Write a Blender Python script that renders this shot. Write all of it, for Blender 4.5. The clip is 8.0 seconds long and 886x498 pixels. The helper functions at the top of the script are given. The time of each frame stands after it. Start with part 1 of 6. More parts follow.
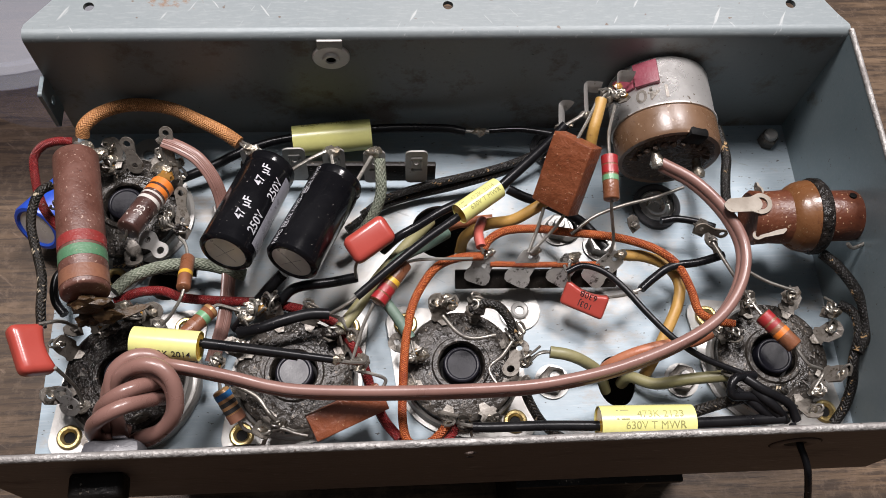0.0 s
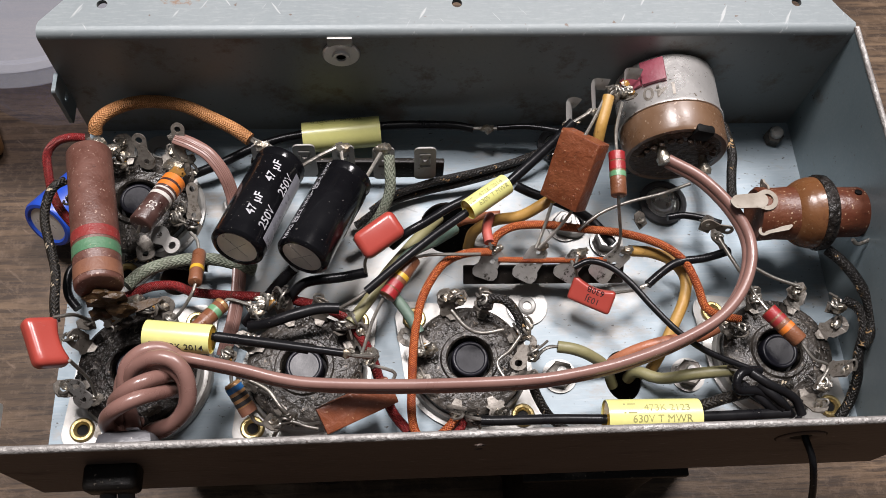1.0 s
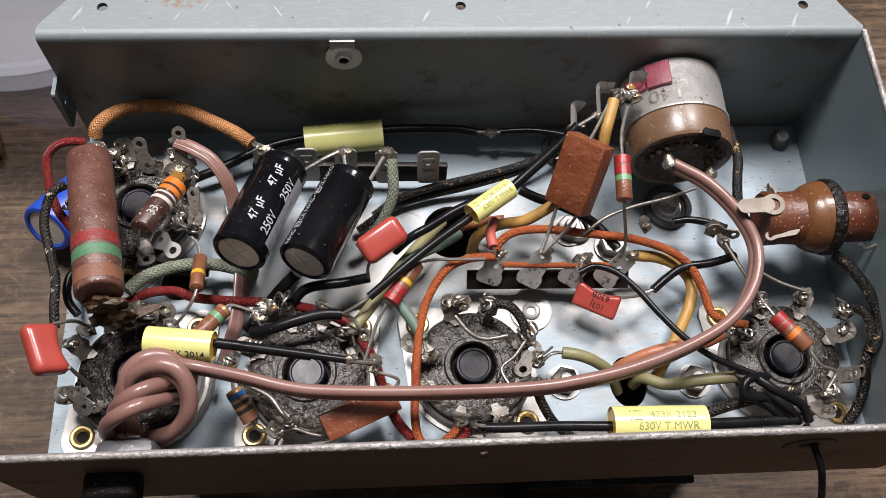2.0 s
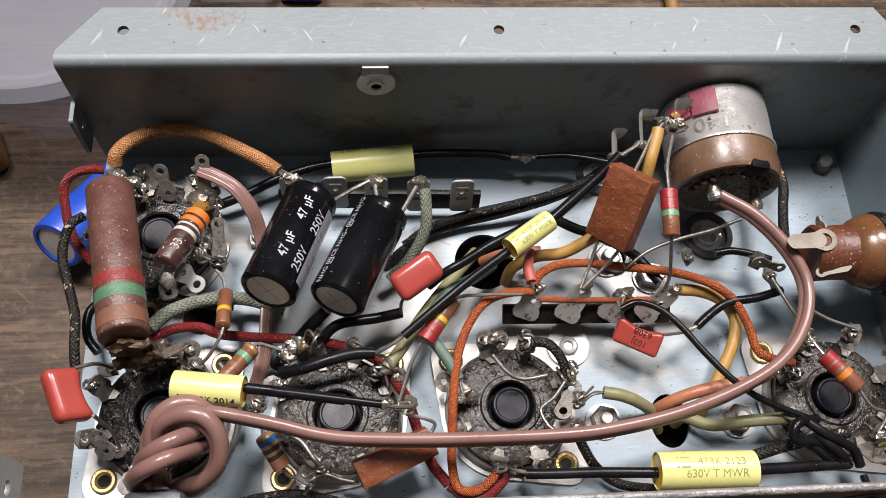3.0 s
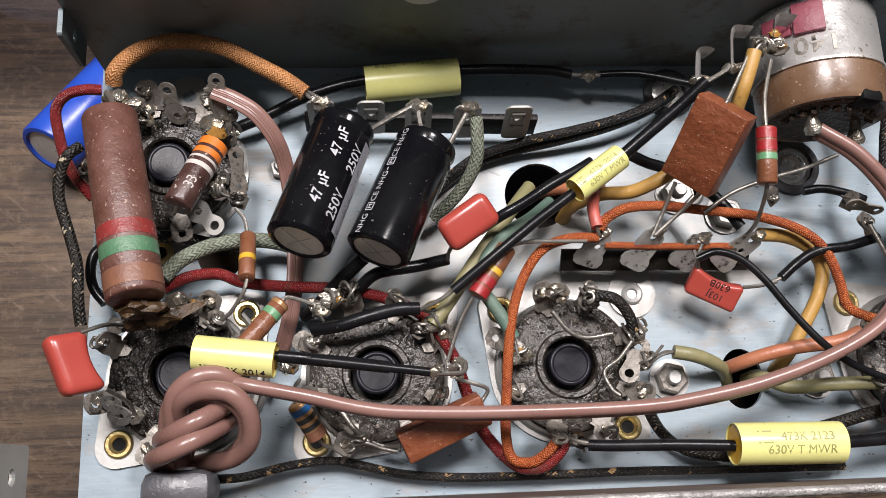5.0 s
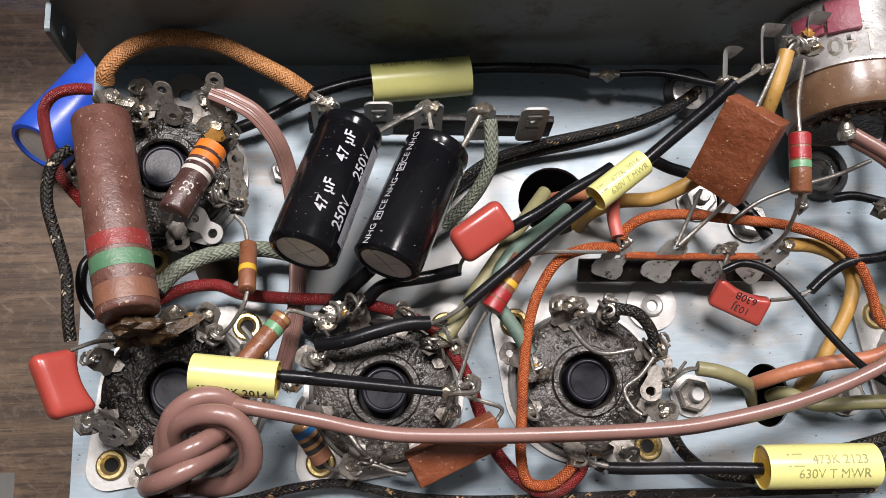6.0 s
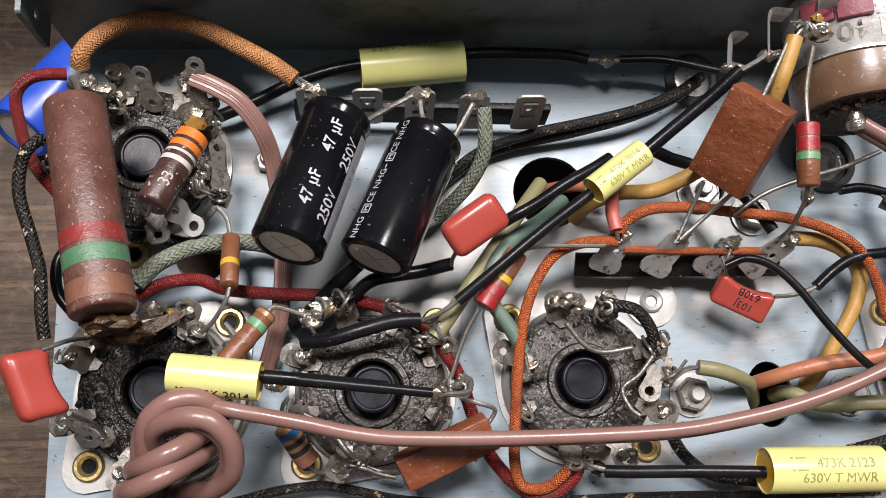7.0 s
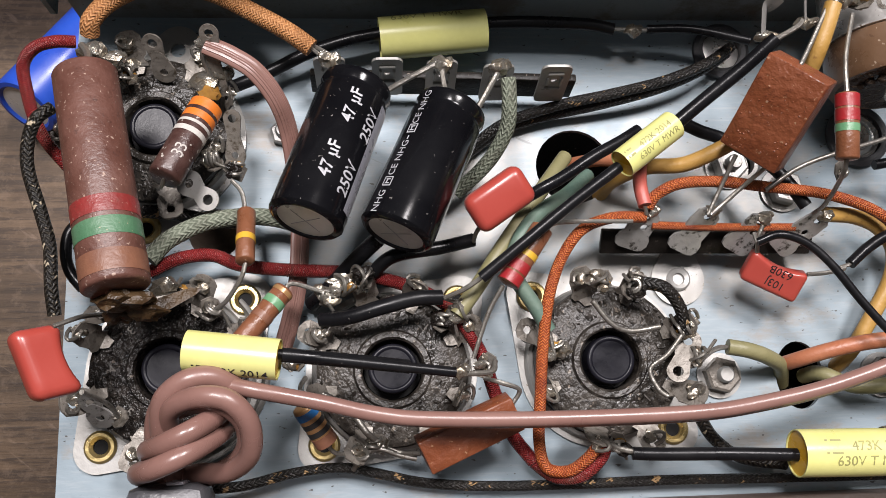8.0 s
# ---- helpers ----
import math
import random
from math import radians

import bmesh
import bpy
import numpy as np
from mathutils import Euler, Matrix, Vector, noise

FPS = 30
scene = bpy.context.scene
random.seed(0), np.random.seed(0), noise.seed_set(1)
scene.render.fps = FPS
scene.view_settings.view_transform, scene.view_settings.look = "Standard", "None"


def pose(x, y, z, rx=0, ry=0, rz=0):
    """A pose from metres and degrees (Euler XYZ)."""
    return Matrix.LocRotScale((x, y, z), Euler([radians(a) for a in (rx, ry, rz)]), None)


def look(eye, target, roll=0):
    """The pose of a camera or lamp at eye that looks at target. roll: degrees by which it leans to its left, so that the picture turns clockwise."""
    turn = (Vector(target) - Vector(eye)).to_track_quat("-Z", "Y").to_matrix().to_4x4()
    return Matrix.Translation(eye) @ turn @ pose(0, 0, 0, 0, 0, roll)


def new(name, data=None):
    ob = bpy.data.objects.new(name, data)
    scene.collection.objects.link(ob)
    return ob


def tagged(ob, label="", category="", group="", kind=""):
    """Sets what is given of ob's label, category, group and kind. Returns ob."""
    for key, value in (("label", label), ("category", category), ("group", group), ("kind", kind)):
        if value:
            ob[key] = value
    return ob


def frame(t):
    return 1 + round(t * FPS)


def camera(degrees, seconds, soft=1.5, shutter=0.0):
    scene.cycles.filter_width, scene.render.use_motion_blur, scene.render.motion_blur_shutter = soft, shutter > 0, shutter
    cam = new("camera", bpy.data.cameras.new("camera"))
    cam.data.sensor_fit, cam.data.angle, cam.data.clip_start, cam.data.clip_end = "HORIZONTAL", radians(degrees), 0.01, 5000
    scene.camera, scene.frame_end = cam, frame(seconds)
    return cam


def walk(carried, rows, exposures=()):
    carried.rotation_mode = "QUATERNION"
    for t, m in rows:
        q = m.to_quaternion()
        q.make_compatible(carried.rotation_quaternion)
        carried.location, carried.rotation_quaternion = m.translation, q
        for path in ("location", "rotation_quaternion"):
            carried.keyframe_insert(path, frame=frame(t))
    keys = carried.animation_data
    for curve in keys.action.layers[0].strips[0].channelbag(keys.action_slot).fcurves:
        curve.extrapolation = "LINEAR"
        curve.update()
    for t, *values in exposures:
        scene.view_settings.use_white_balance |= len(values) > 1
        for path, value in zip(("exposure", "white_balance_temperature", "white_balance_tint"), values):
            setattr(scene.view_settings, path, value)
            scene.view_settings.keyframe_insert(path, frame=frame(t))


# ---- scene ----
cam = camera(52.86, 8.0, soft=0.5)
# seconds, eye in metres, turn in degrees
PATH = [
    (0.0, -0.01480, 0.01366, 0.21980, 24.288, -3.095, -2.839),
    (0.2, -0.01427, 0.01239, 0.22083, 24.405, -2.902, -2.733),
    (0.5, -0.01456, 0.01111, 0.22118, 24.289, -2.891, -2.666),
    (0.8, -0.01649, 0.01251, 0.22123, 23.961, -2.956, -2.698),
    (1.0, -0.01636, 0.01169, 0.22130, 24.298, -2.950, -2.671),
    (1.2, -0.01566, 0.01325, 0.22202, 23.930, -2.981, -2.701),
    (2.3, -0.01979, 0.01358, 0.21802, 24.496, -2.983, -2.695),
    (2.5, -0.02250, 0.01773, 0.21684, 24.226, -3.250, -2.705),
    (2.8, -0.02289, 0.02466, 0.21538, 24.093, -3.069, -2.596),
    (3.0, -0.02649, 0.02888, 0.21559, 23.360, -3.400, -2.708),
    (3.3, -0.03330, 0.02985, 0.21249, 22.019, -3.934, -2.842),
    (3.5, -0.03282, 0.03301, 0.20548, 20.678, -3.665, -2.728),
    (3.7, -0.03432, 0.03853, 0.20367, 19.772, -3.773, -2.697),
    (4.0, -0.03724, 0.04759, 0.20264, 18.571, -3.595, -2.501),
    (4.2, -0.03717, 0.05151, 0.19992, 16.833, -3.689, -2.388),
    (4.5, -0.03693, 0.04978, 0.19897, 16.161, -3.933, -2.407),
    (4.7, -0.03623, 0.05175, 0.19761, 15.313, -3.830, -2.274),
    (5.8, -0.03703, 0.06336, 0.18860, 13.291, -4.131, -2.070),
    (6.0, -0.03863, 0.06309, 0.18629, 13.439, -4.210, -2.033),
    (6.2, -0.03869, 0.06520, 0.18528, 13.193, -4.140, -1.974),
    (6.5, -0.03960, 0.06560, 0.18304, 12.900, -4.222, -1.914),
    (6.7, -0.03891, 0.06759, 0.18254, 12.226, -4.372, -1.966),
    (7.0, -0.03702, 0.06682, 0.17977, 12.307, -4.465, -1.929),
    (7.2, -0.03532, 0.06717, 0.17920, 12.061, -4.207, -1.956),
    (7.5, -0.03637, 0.06694, 0.17697, 11.525, -4.317, -1.897),
    (7.7, -0.03703, 0.06806, 0.17584, 10.894, -4.264, -1.868),
    (8.0, -0.04037, 0.06664, 0.17378, 11.222, -4.380, -1.781),
]
EXPOSURE = [(0.0, 0.0), (8.0, 0.0)]
walk(cam, [(t, pose(x, y, z, rx, ry, rz)) for t, x, y, z, rx, ry, rz in PATH], EXPOSURE)

# ---- light: a ceiling lamp behind the chassis, a second one farther to its side, a dim room ----
world = bpy.data.worlds.new("room_light")
world.use_nodes = True
scene.world = world
def room_glow():
    """A dim room: pale ceiling above, brown furniture towards the horizon."""
    nt = world.node_tree
    bg = nt.nodes["Background"]
    co = nt.nodes.new("ShaderNodeTexCoord").outputs["Generated"]
    sep = nt.nodes.new("ShaderNodeSeparateXYZ")
    nt.links.new(co, sep.inputs[0])
    n = nt.nodes.new("ShaderNodeValToRGB")
    for e, (p, c) in zip((n.color_ramp.elements[0], n.color_ramp.elements.new(0.35), n.color_ramp.elements[-1]), ((0.0, (0.14, 0.115, 0.10)), (0.35, (0.52, 0.50, 0.50)), (1.0, (0.98, 1.03, 1.12)))):
        e.position, e.color = p, (*c, 1)
    nt.links.new(sep.outputs[2], n.inputs[0])
    nt.links.new(n.outputs[0], bg.inputs[0])
    bg.inputs[1].default_value = 0.135


room_glow()


def ceiling_lamp(name, eye, target, size, power, colour):
    d = bpy.data.lights.new(name, "AREA")
    d.shape, d.size, d.energy, d.color = "DISK", size, power, colour
    ob = new(name, d)
    ob.matrix_world = look(eye, target)
    return ob


ceiling_lamp("ceiling_lamp", (-0.22, 0.44, 1.17), (0, 0.1, 0), 0.3, 20.1, (1.0, 0.94, 0.945))
ceiling_lamp("ceiling_lamp", (0.40, 0.58, 1.17), (0, 0.1, 0), 0.3, 18.8, (1.0, 0.94, 0.945))

# ---- materials ----
CM = 0.01


def nodes_of(name):
    m = bpy.data.materials.new(name)
    m.use_nodes = True
    nt = m.node_tree
    return m, nt, nt.nodes["Principled BSDF"]


def math_node(nt, op, a, b=None):
    n = nt.nodes.new("ShaderNodeMath")
    n.operation = op
    for i, v in enumerate((a, b)):
        if v is None:
            continue
        if isinstance(v, (int, float)):
            n.inputs[i].default_value = v
        else:
            nt.links.new(v, n.inputs[i])
    return n.outputs[0]


def noise_node(nt, vec, scale, detail=4.0, rough=0.6):
    n = nt.nodes.new("ShaderNodeTexNoise")
    n.inputs["Scale"].default_value = scale
    n.inputs["Detail"].default_value = detail
    n.inputs["Roughness"].default_value = rough
    nt.links.new(vec, n.inputs["Vector"])
    return n.outputs["Fac"]


def ramp_node(nt, fac, stops):
    n = nt.nodes.new("ShaderNodeValToRGB")
    el = n.color_ramp.elements
    while len(el) < len(stops):
        el.new(0.5)
    for e, (p, c) in zip(el, stops):
        e.position, e.color = p, (*c, 1)
    nt.links.new(fac, n.inputs[0])
    return n.outputs[0]


def mix_node(nt, fac, a, b):
    n = nt.nodes.new("ShaderNodeMix")
    n.data_type = "RGBA"
    if isinstance(fac, (int, float)):
        n.inputs[0].default_value = fac
    else:
        nt.links.new(fac, n.inputs[0])
    for i, v in ((6, a), (7, b)):
        if isinstance(v, tuple):
            n.inputs[i].default_value = (*v, 1)
        else:
            nt.links.new(v, n.inputs[i])
    return n.outputs[2]


def bump_node(nt, bsdf, height, strength, dist=0.0003):
    n = nt.nodes.new("ShaderNodeBump")
    n.inputs["Strength"].default_value = strength
    n.inputs["Distance"].default_value = dist
    nt.links.new(height, n.inputs["Height"])
    nt.links.new(n.outputs[0], bsdf.inputs["Normal"])


def surface(name, base, other, dirt=None, rough=0.5, metal=0.0, coarse=60.0, fine=900.0, bump=0.25, dirt_at=0.62, coat=0.0, stretch=None, spread=0.15, specks=None, speck_at=0.66, deep=0.0003, speck_size=1100.0, gloss=0.5, streaks=None):
    """A worn surface: two tones in coarse patches, fine grain, dirt in spots, gloss that varies."""
    m, nt, b = nodes_of(name)
    co = nt.nodes.new("ShaderNodeTexCoord").outputs["Object"]
    if stretch:
        mp = nt.nodes.new("ShaderNodeMapping")
        mp.inputs["Scale"].default_value = stretch
        nt.links.new(co, mp.inputs[0])
        co = mp.outputs[0]
    big = noise_node(nt, co, coarse, 5)
    small = noise_node(nt, co, fine, 3)
    c = ramp_node(nt, big, [(0.35, base), (0.65, other)])
    c = mix_node(nt, math_node(nt, "MULTIPLY", small, 0.25), c, tuple(v * 0.55 for v in base))
    if dirt:
        spots = noise_node(nt, co, coarse * 3.1, 6, 0.75)
        mask = ramp_node(nt, spots, [(dirt_at, (0, 0, 0)), (dirt_at + 0.12, (1, 1, 1))])
        c = mix_node(nt, mask, c, dirt)
    if streaks:
        mp2 = nt.nodes.new("ShaderNodeMapping")
        mp2.inputs["Scale"].default_value = (0.16, 1.0, 1.0)
        mp2.inputs["Rotation"].default_value = (0, 0, radians(3))
        nt.links.new(co, mp2.inputs[0])
        lines = noise_node(nt, mp2.outputs[0], 1500.0, 3, 0.7)
        c = mix_node(nt, ramp_node(nt, lines, [(0.5, (0, 0, 0)), (0.72, (0.4, 0.4, 0.4))]), c, streaks)
    if specks:
        dots = noise_node(nt, co, speck_size, 2, 0.5)
        c = mix_node(nt, ramp_node(nt, dots, [(speck_at, (0, 0, 0)), (speck_at + 0.05, (0.85, 0.85, 0.85))]), c, specks)
    nt.links.new(c, b.inputs["Base Color"])
    r = math_node(nt, "ADD", math_node(nt, "MULTIPLY", math_node(nt, "SUBTRACT", big, 0.5), spread * 4), rough)
    nt.links.new(r, b.inputs["Roughness"])
    b.inputs["Metallic"].default_value = metal
    b.inputs["Specular IOR Level"].default_value = gloss
    b.inputs["Coat Weight"].default_value = coat
    b.inputs["Coat Roughness"].default_value = 0.12
    if bump:
        bump_node(nt, b, small, bump, deep)
    return m


def stain(m, at, size, colour):
    """A rust stain with ragged edges round a spot of a flat sheet."""
    nt = m.node_tree
    b = nt.nodes["Principled BSDF"]
    old = b.inputs["Base Color"].links[0].from_socket
    co = nt.nodes.new("ShaderNodeTexCoord").outputs["Object"]
    sep = nt.nodes.new("ShaderNodeSeparateXYZ")
    nt.links.new(co, sep.inputs[0])
    d = math_node(nt, "ADD", math_node(nt, "POWER", math_node(nt, "DIVIDE", math_node(nt, "SUBTRACT", sep.outputs[0], at[0]), size), 2.0), math_node(nt, "POWER", math_node(nt, "DIVIDE", math_node(nt, "SUBTRACT", sep.outputs[1], at[1]), size * 0.45), 2.0))
    n = math_node(nt, "MULTIPLY", noise_node(nt, co, 700.0, 5, 0.7), 1.0)
    k = math_node(nt, "SUBTRACT", n, math_node(nt, "MULTIPLY", d, 0.16))
    mask = ramp_node(nt, k, [(0.42, (0, 0, 0)), (0.58, (0.85, 0.85, 0.85))])
    nt.links.new(mix_node(nt, mask, old, colour), b.inputs["Base Color"])


def worn(m, at, half, colour, metal, rough):
    """A broad rubbed area of a plated sheet with a cloudy edge: bare metal, and glare put into its colour."""
    nt = m.node_tree
    b = nt.nodes["Principled BSDF"]
    old = b.inputs["Base Color"].links[0].from_socket
    co = nt.nodes.new("ShaderNodeTexCoord").outputs["Object"]
    sep = nt.nodes.new("ShaderNodeSeparateXYZ")
    nt.links.new(co, sep.inputs[0])
    d = [math_node(nt, "POWER", math_node(nt, "ABSOLUTE", math_node(nt, "DIVIDE", math_node(nt, "SUBTRACT", sep.outputs[k], at[k]), half[k])), 3.0) for k in (0, 1)]
    k = math_node(nt, "SUBTRACT", noise_node(nt, co, 90.0, 5, 0.65), math_node(nt, "MULTIPLY", math_node(nt, "ADD", d[0], d[1]), 0.22))
    mask = ramp_node(nt, k, [(0.30, (0, 0, 0)), (0.56, (0.9, 0.9, 0.9))])
    nt.links.new(mix_node(nt, mask, old, colour), b.inputs["Base Color"])
    was = b.inputs["Metallic"].default_value
    nt.links.new(math_node(nt, "ADD", math_node(nt, "MULTIPLY", mask, metal - was), was), b.inputs["Metallic"])
    gloss = b.inputs["Roughness"].links[0].from_socket
    nt.links.new(math_node(nt, "SUBTRACT", gloss, math_node(nt, "MULTIPLY", mask, rough)), b.inputs["Roughness"])


def scuffs(m, angle, colour, at=0.68, size=700.0):
    """Sparse thin scratches in one direction."""
    nt = m.node_tree
    b = nt.nodes["Principled BSDF"]
    old = b.inputs["Base Color"].links[0].from_socket
    co = nt.nodes.new("ShaderNodeTexCoord").outputs["Object"]
    mp = nt.nodes.new("ShaderNodeMapping")
    mp.inputs["Rotation"].default_value = (0, 0, radians(angle))
    nt.links.new(co, mp.inputs[0])
    mp2 = nt.nodes.new("ShaderNodeMapping")
    mp2.inputs["Scale"].default_value = (0.13, 1.0, 1.0)
    nt.links.new(mp.outputs[0], mp2.inputs[0])
    mask = ramp_node(nt, noise_node(nt, mp2.outputs[0], size, 2, 0.5), [(at, (0, 0, 0)), (at + 0.06, (0.5, 0.5, 0.5))])
    nt.links.new(mix_node(nt, mask, old, colour), b.inputs["Base Color"])


def braid(name, base, other, fleck=None, rough=0.75, along=9.0, around=6.0, dirt=(0.05, 0.04, 0.03), fleck_every=0.8):
    """Woven cloth sleeve: crossed strands by the length and the turn round the wire."""
    m, nt, b = nodes_of(name)
    tc = nt.nodes.new("ShaderNodeTexCoord")
    sep = nt.nodes.new("ShaderNodeSeparateXYZ")
    nt.links.new(tc.outputs["UV"], sep.inputs[0])
    tri = math_node(nt, "PINGPONG", math_node(nt, "MULTIPLY", sep.outputs[1], around), 1.0)
    u = math_node(nt, "ADD", math_node(nt, "MULTIPLY", sep.outputs[0], along), math_node(nt, "MULTIPLY", tri, 0.9))
    fine = noise_node(nt, tc.outputs["Object"], 1800.0, 2)
    w = math_node(nt, "ADD", math_node(nt, "MULTIPLY", math_node(nt, "SINE", math_node(nt, "MULTIPLY", u, 2 * math.pi)), 0.20), math_node(nt, "MULTIPLY", fine, 1.0))
    c = ramp_node(nt, w, [(0.15, tuple(x * 0.5 for x in base)), (0.5, base), (0.85, other)])
    big = noise_node(nt, tc.outputs["Object"], 220.0, 4)
    mask = ramp_node(nt, big, [(0.5, (0, 0, 0)), (0.75, (0.75, 0.75, 0.75))])
    c = mix_node(nt, mask, c, dirt)
    if fleck:
        n = noise_node(nt, tc.outputs["Object"], 480.0, 1)
        k = ramp_node(nt, math_node(nt, "ADD", n, math_node(nt, "MULTIPLY", w, 0.22)), [(0.785, (0, 0, 0)), (0.84, (0.85, 0.85, 0.85))])
        c = mix_node(nt, k, c, fleck)
    nt.links.new(c, b.inputs["Base Color"])
    b.inputs["Roughness"].default_value = rough
    b.inputs["Specular IOR Level"].default_value = 0.3
    bump_node(nt, b, w, 0.9, 0.0004)
    return m


M_DECK = surface("pale_blue_plated_steel", (0.200, 0.258, 0.297), (0.243, 0.287, 0.312), (0.22, 0.210, 0.195), 0.48, 0.16, 22, 700, 0.12, 0.54, spread=0.09, stretch=(0.5, 1.0, 1.0), specks=(0.035, 0.03, 0.025), speck_at=0.695, speck_size=1300.0, gloss=0.34, streaks=(0.31, 0.34, 0.355))
M_WALL = surface("blue_grey_plated_steel", (0.165, 0.215, 0.235), (0.215, 0.26, 0.275), (0.12, 0.12, 0.115), 0.46, 0.3, 26, 800, 0.10, 0.60, spread=0.08, stretch=(0.5, 1.0, 1.0), specks=(0.07, 0.055, 0.045), speck_at=0.71, speck_size=800.0, gloss=0.4, streaks=(0.24, 0.26, 0.27))
# back wall: brown patches put the table's reflection into the colour, with grime
M_BACK = surface("grimy_steel_brown_reflection", (0.170, 0.182, 0.182), (0.215, 0.226, 0.223), (0.12, 0.098, 0.08), 0.46, 0.3, 18, 800, 0.08, 0.52, spread=0.07, specks=(0.05, 0.045, 0.04), speck_at=0.71, speck_size=800.0, gloss=0.4)
M_FLANGE = surface("scuffed_grey_plating", (0.165, 0.19, 0.197), (0.195, 0.218, 0.222), (0.15, 0.13, 0.11), 0.48, 0.15, 16, 900, 0.08, 0.68, spread=0.06, specks=(0.10, 0.065, 0.045), speck_at=0.72, speck_size=500.0, gloss=0.3, streaks=(0.26, 0.28, 0.28))
scuffs(M_FLANGE, -62, (0.42, 0.43, 0.42), 0.68, 600.0)
scuffs(M_FLANGE, 55, (0.40, 0.41, 0.40), 0.70, 900.0)
# deck centre: rubbed bare metal, paled further to carry the warm glare there
worn(M_DECK, (0.000, 0.008), (0.068, 0.022), (0.285, 0.275, 0.255), 0.3, 0.05)
scuffs(M_DECK, 25, (0.12, 0.12, 0.12), 0.71, 900.0)
scuffs(M_BACK, 75, (0.10, 0.095, 0.09), 0.70)
stain(M_FLANGE, (-0.0670, 0.0620), 0.009, (0.17, 0.10, 0.06))
stain(M_FLANGE, (-0.0740, 0.0640), 0.006, (0.19, 0.12, 0.08))
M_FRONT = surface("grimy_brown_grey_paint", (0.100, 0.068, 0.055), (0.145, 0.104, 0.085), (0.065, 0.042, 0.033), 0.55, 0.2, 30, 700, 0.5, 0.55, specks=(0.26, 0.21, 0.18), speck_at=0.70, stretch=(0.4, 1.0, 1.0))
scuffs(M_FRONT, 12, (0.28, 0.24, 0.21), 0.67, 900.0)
M_EDGE = surface("worn_bare_edge", (0.34, 0.33, 0.315), (0.19, 0.175, 0.165), (0.44, 0.43, 0.41), 0.5, 0.35, 160, 700, 0.9, 0.60, specks=(0.08, 0.06, 0.05), speck_at=0.66, speck_size=800.0, deep=0.0006)
M_SADDLE = surface("tinned_steel", (0.38, 0.375, 0.36), (0.29, 0.28, 0.26), (0.14, 0.115, 0.08), 0.44, 0.5, 90, 900, 0.15, 0.63, specks=(0.12, 0.09, 0.06), speck_at=0.70)
# front ear: paler than the walls, the light on its face is in the colour
M_EAR = surface("brightened_steel_tab", (0.44, 0.445, 0.42), (0.36, 0.365, 0.345), (0.22, 0.20, 0.17), 0.5, 0.1, 60, 800, 0.1, 0.66, gloss=0.35)
M_TAB = surface("aged_tin_tab", (0.28, 0.25, 0.21), (0.20, 0.17, 0.135), (0.10, 0.065, 0.04), 0.58, 0.1, 120, 900, 0.2, 0.58, gloss=0.3)
M_BURNT = surface("burnt_tin", (0.40, 0.395, 0.38), (0.26, 0.25, 0.235), (0.030, 0.025, 0.02), 0.38, 0.45, 150, 900, 0.3, 0.54, specks=(0.03, 0.026, 0.02), speck_at=0.66, speck_size=500.0)
M_LUG = surface("tarnished_tin", (0.225, 0.205, 0.18), (0.12, 0.107, 0.09), (0.05, 0.038, 0.025), 0.46, 0.3, 240, 1000, 0.5, 0.53, gloss=0.4)
M_CONTACT = surface("grimy_contact", (0.11, 0.10, 0.088), (0.06, 0.053, 0.045), (0.03, 0.025, 0.02), 0.5, 0.3, 240, 1000, 0.4, 0.54)
M_SOLDER = surface("solder", (0.40, 0.385, 0.345), (0.22, 0.18, 0.125), (0.10, 0.05, 0.015), 0.32, 0.8, 420, 700, 0.8, 0.55, deep=0.0006)
M_BARE = surface("bare_tinned_wire", (0.33, 0.315, 0.285), (0.21, 0.195, 0.17), (0.10, 0.075, 0.05), 0.42, 0.8, 300, 1000, 0.5, 0.58)
M_WAFER = surface("crusty_phenolic", (0.014, 0.012, 0.010), (0.060, 0.052, 0.044), (0.009, 0.007, 0.0055), 0.34, 0.0, 170, 620, 0.9, 0.52, specks=(0.19, 0.16, 0.13), speck_at=0.66, deep=0.0007, speck_size=900.0, gloss=0.4)
M_PITCH = surface("tarry_phenolic", (0.008, 0.007, 0.006), (0.024, 0.019, 0.016), (0.004, 0.003, 0.003), 0.32, 0.0, 260, 620, 1.0, 0.50, specks=(0.12, 0.10, 0.085), speck_at=0.68, deep=0.0012, speck_size=900.0, gloss=0.3)
M_PLUG = surface("black_bakelite", (0.006, 0.006, 0.009), (0.012, 0.012, 0.017), (0.04, 0.04, 0.045), 0.30, 0.0, 200, 1200, 0.06, 0.66, spread=0.05, gloss=0.15)
M_HOLE = surface("dark_socket_bore", (0.003, 0.003, 0.003), (0.006, 0.006, 0.006), None, 0.6, gloss=0.15)
M_STRIP = surface("black_fibre_strip", (0.007, 0.006, 0.005), (0.018, 0.015, 0.013), (0.05, 0.042, 0.034), 0.42, 0, 160, 700, 0.6, specks=(0.20, 0.17, 0.14), speck_at=0.69, gloss=0.18)
M_BRASS = surface("brass", (0.36, 0.27, 0.11), (0.48, 0.38, 0.18), (0.12, 0.08, 0.04), 0.34, 0.8, 300, 1200, 0.2)
M_CAN = surface("black_shrink_sleeve", (0.003, 0.003, 0.004), (0.006, 0.006, 0.007), None, 0.16, 0.0, 90, 500, 0.05, spread=0.05, specks=(0.16, 0.15, 0.14), speck_at=0.715, speck_size=1400.0, gloss=0.25)
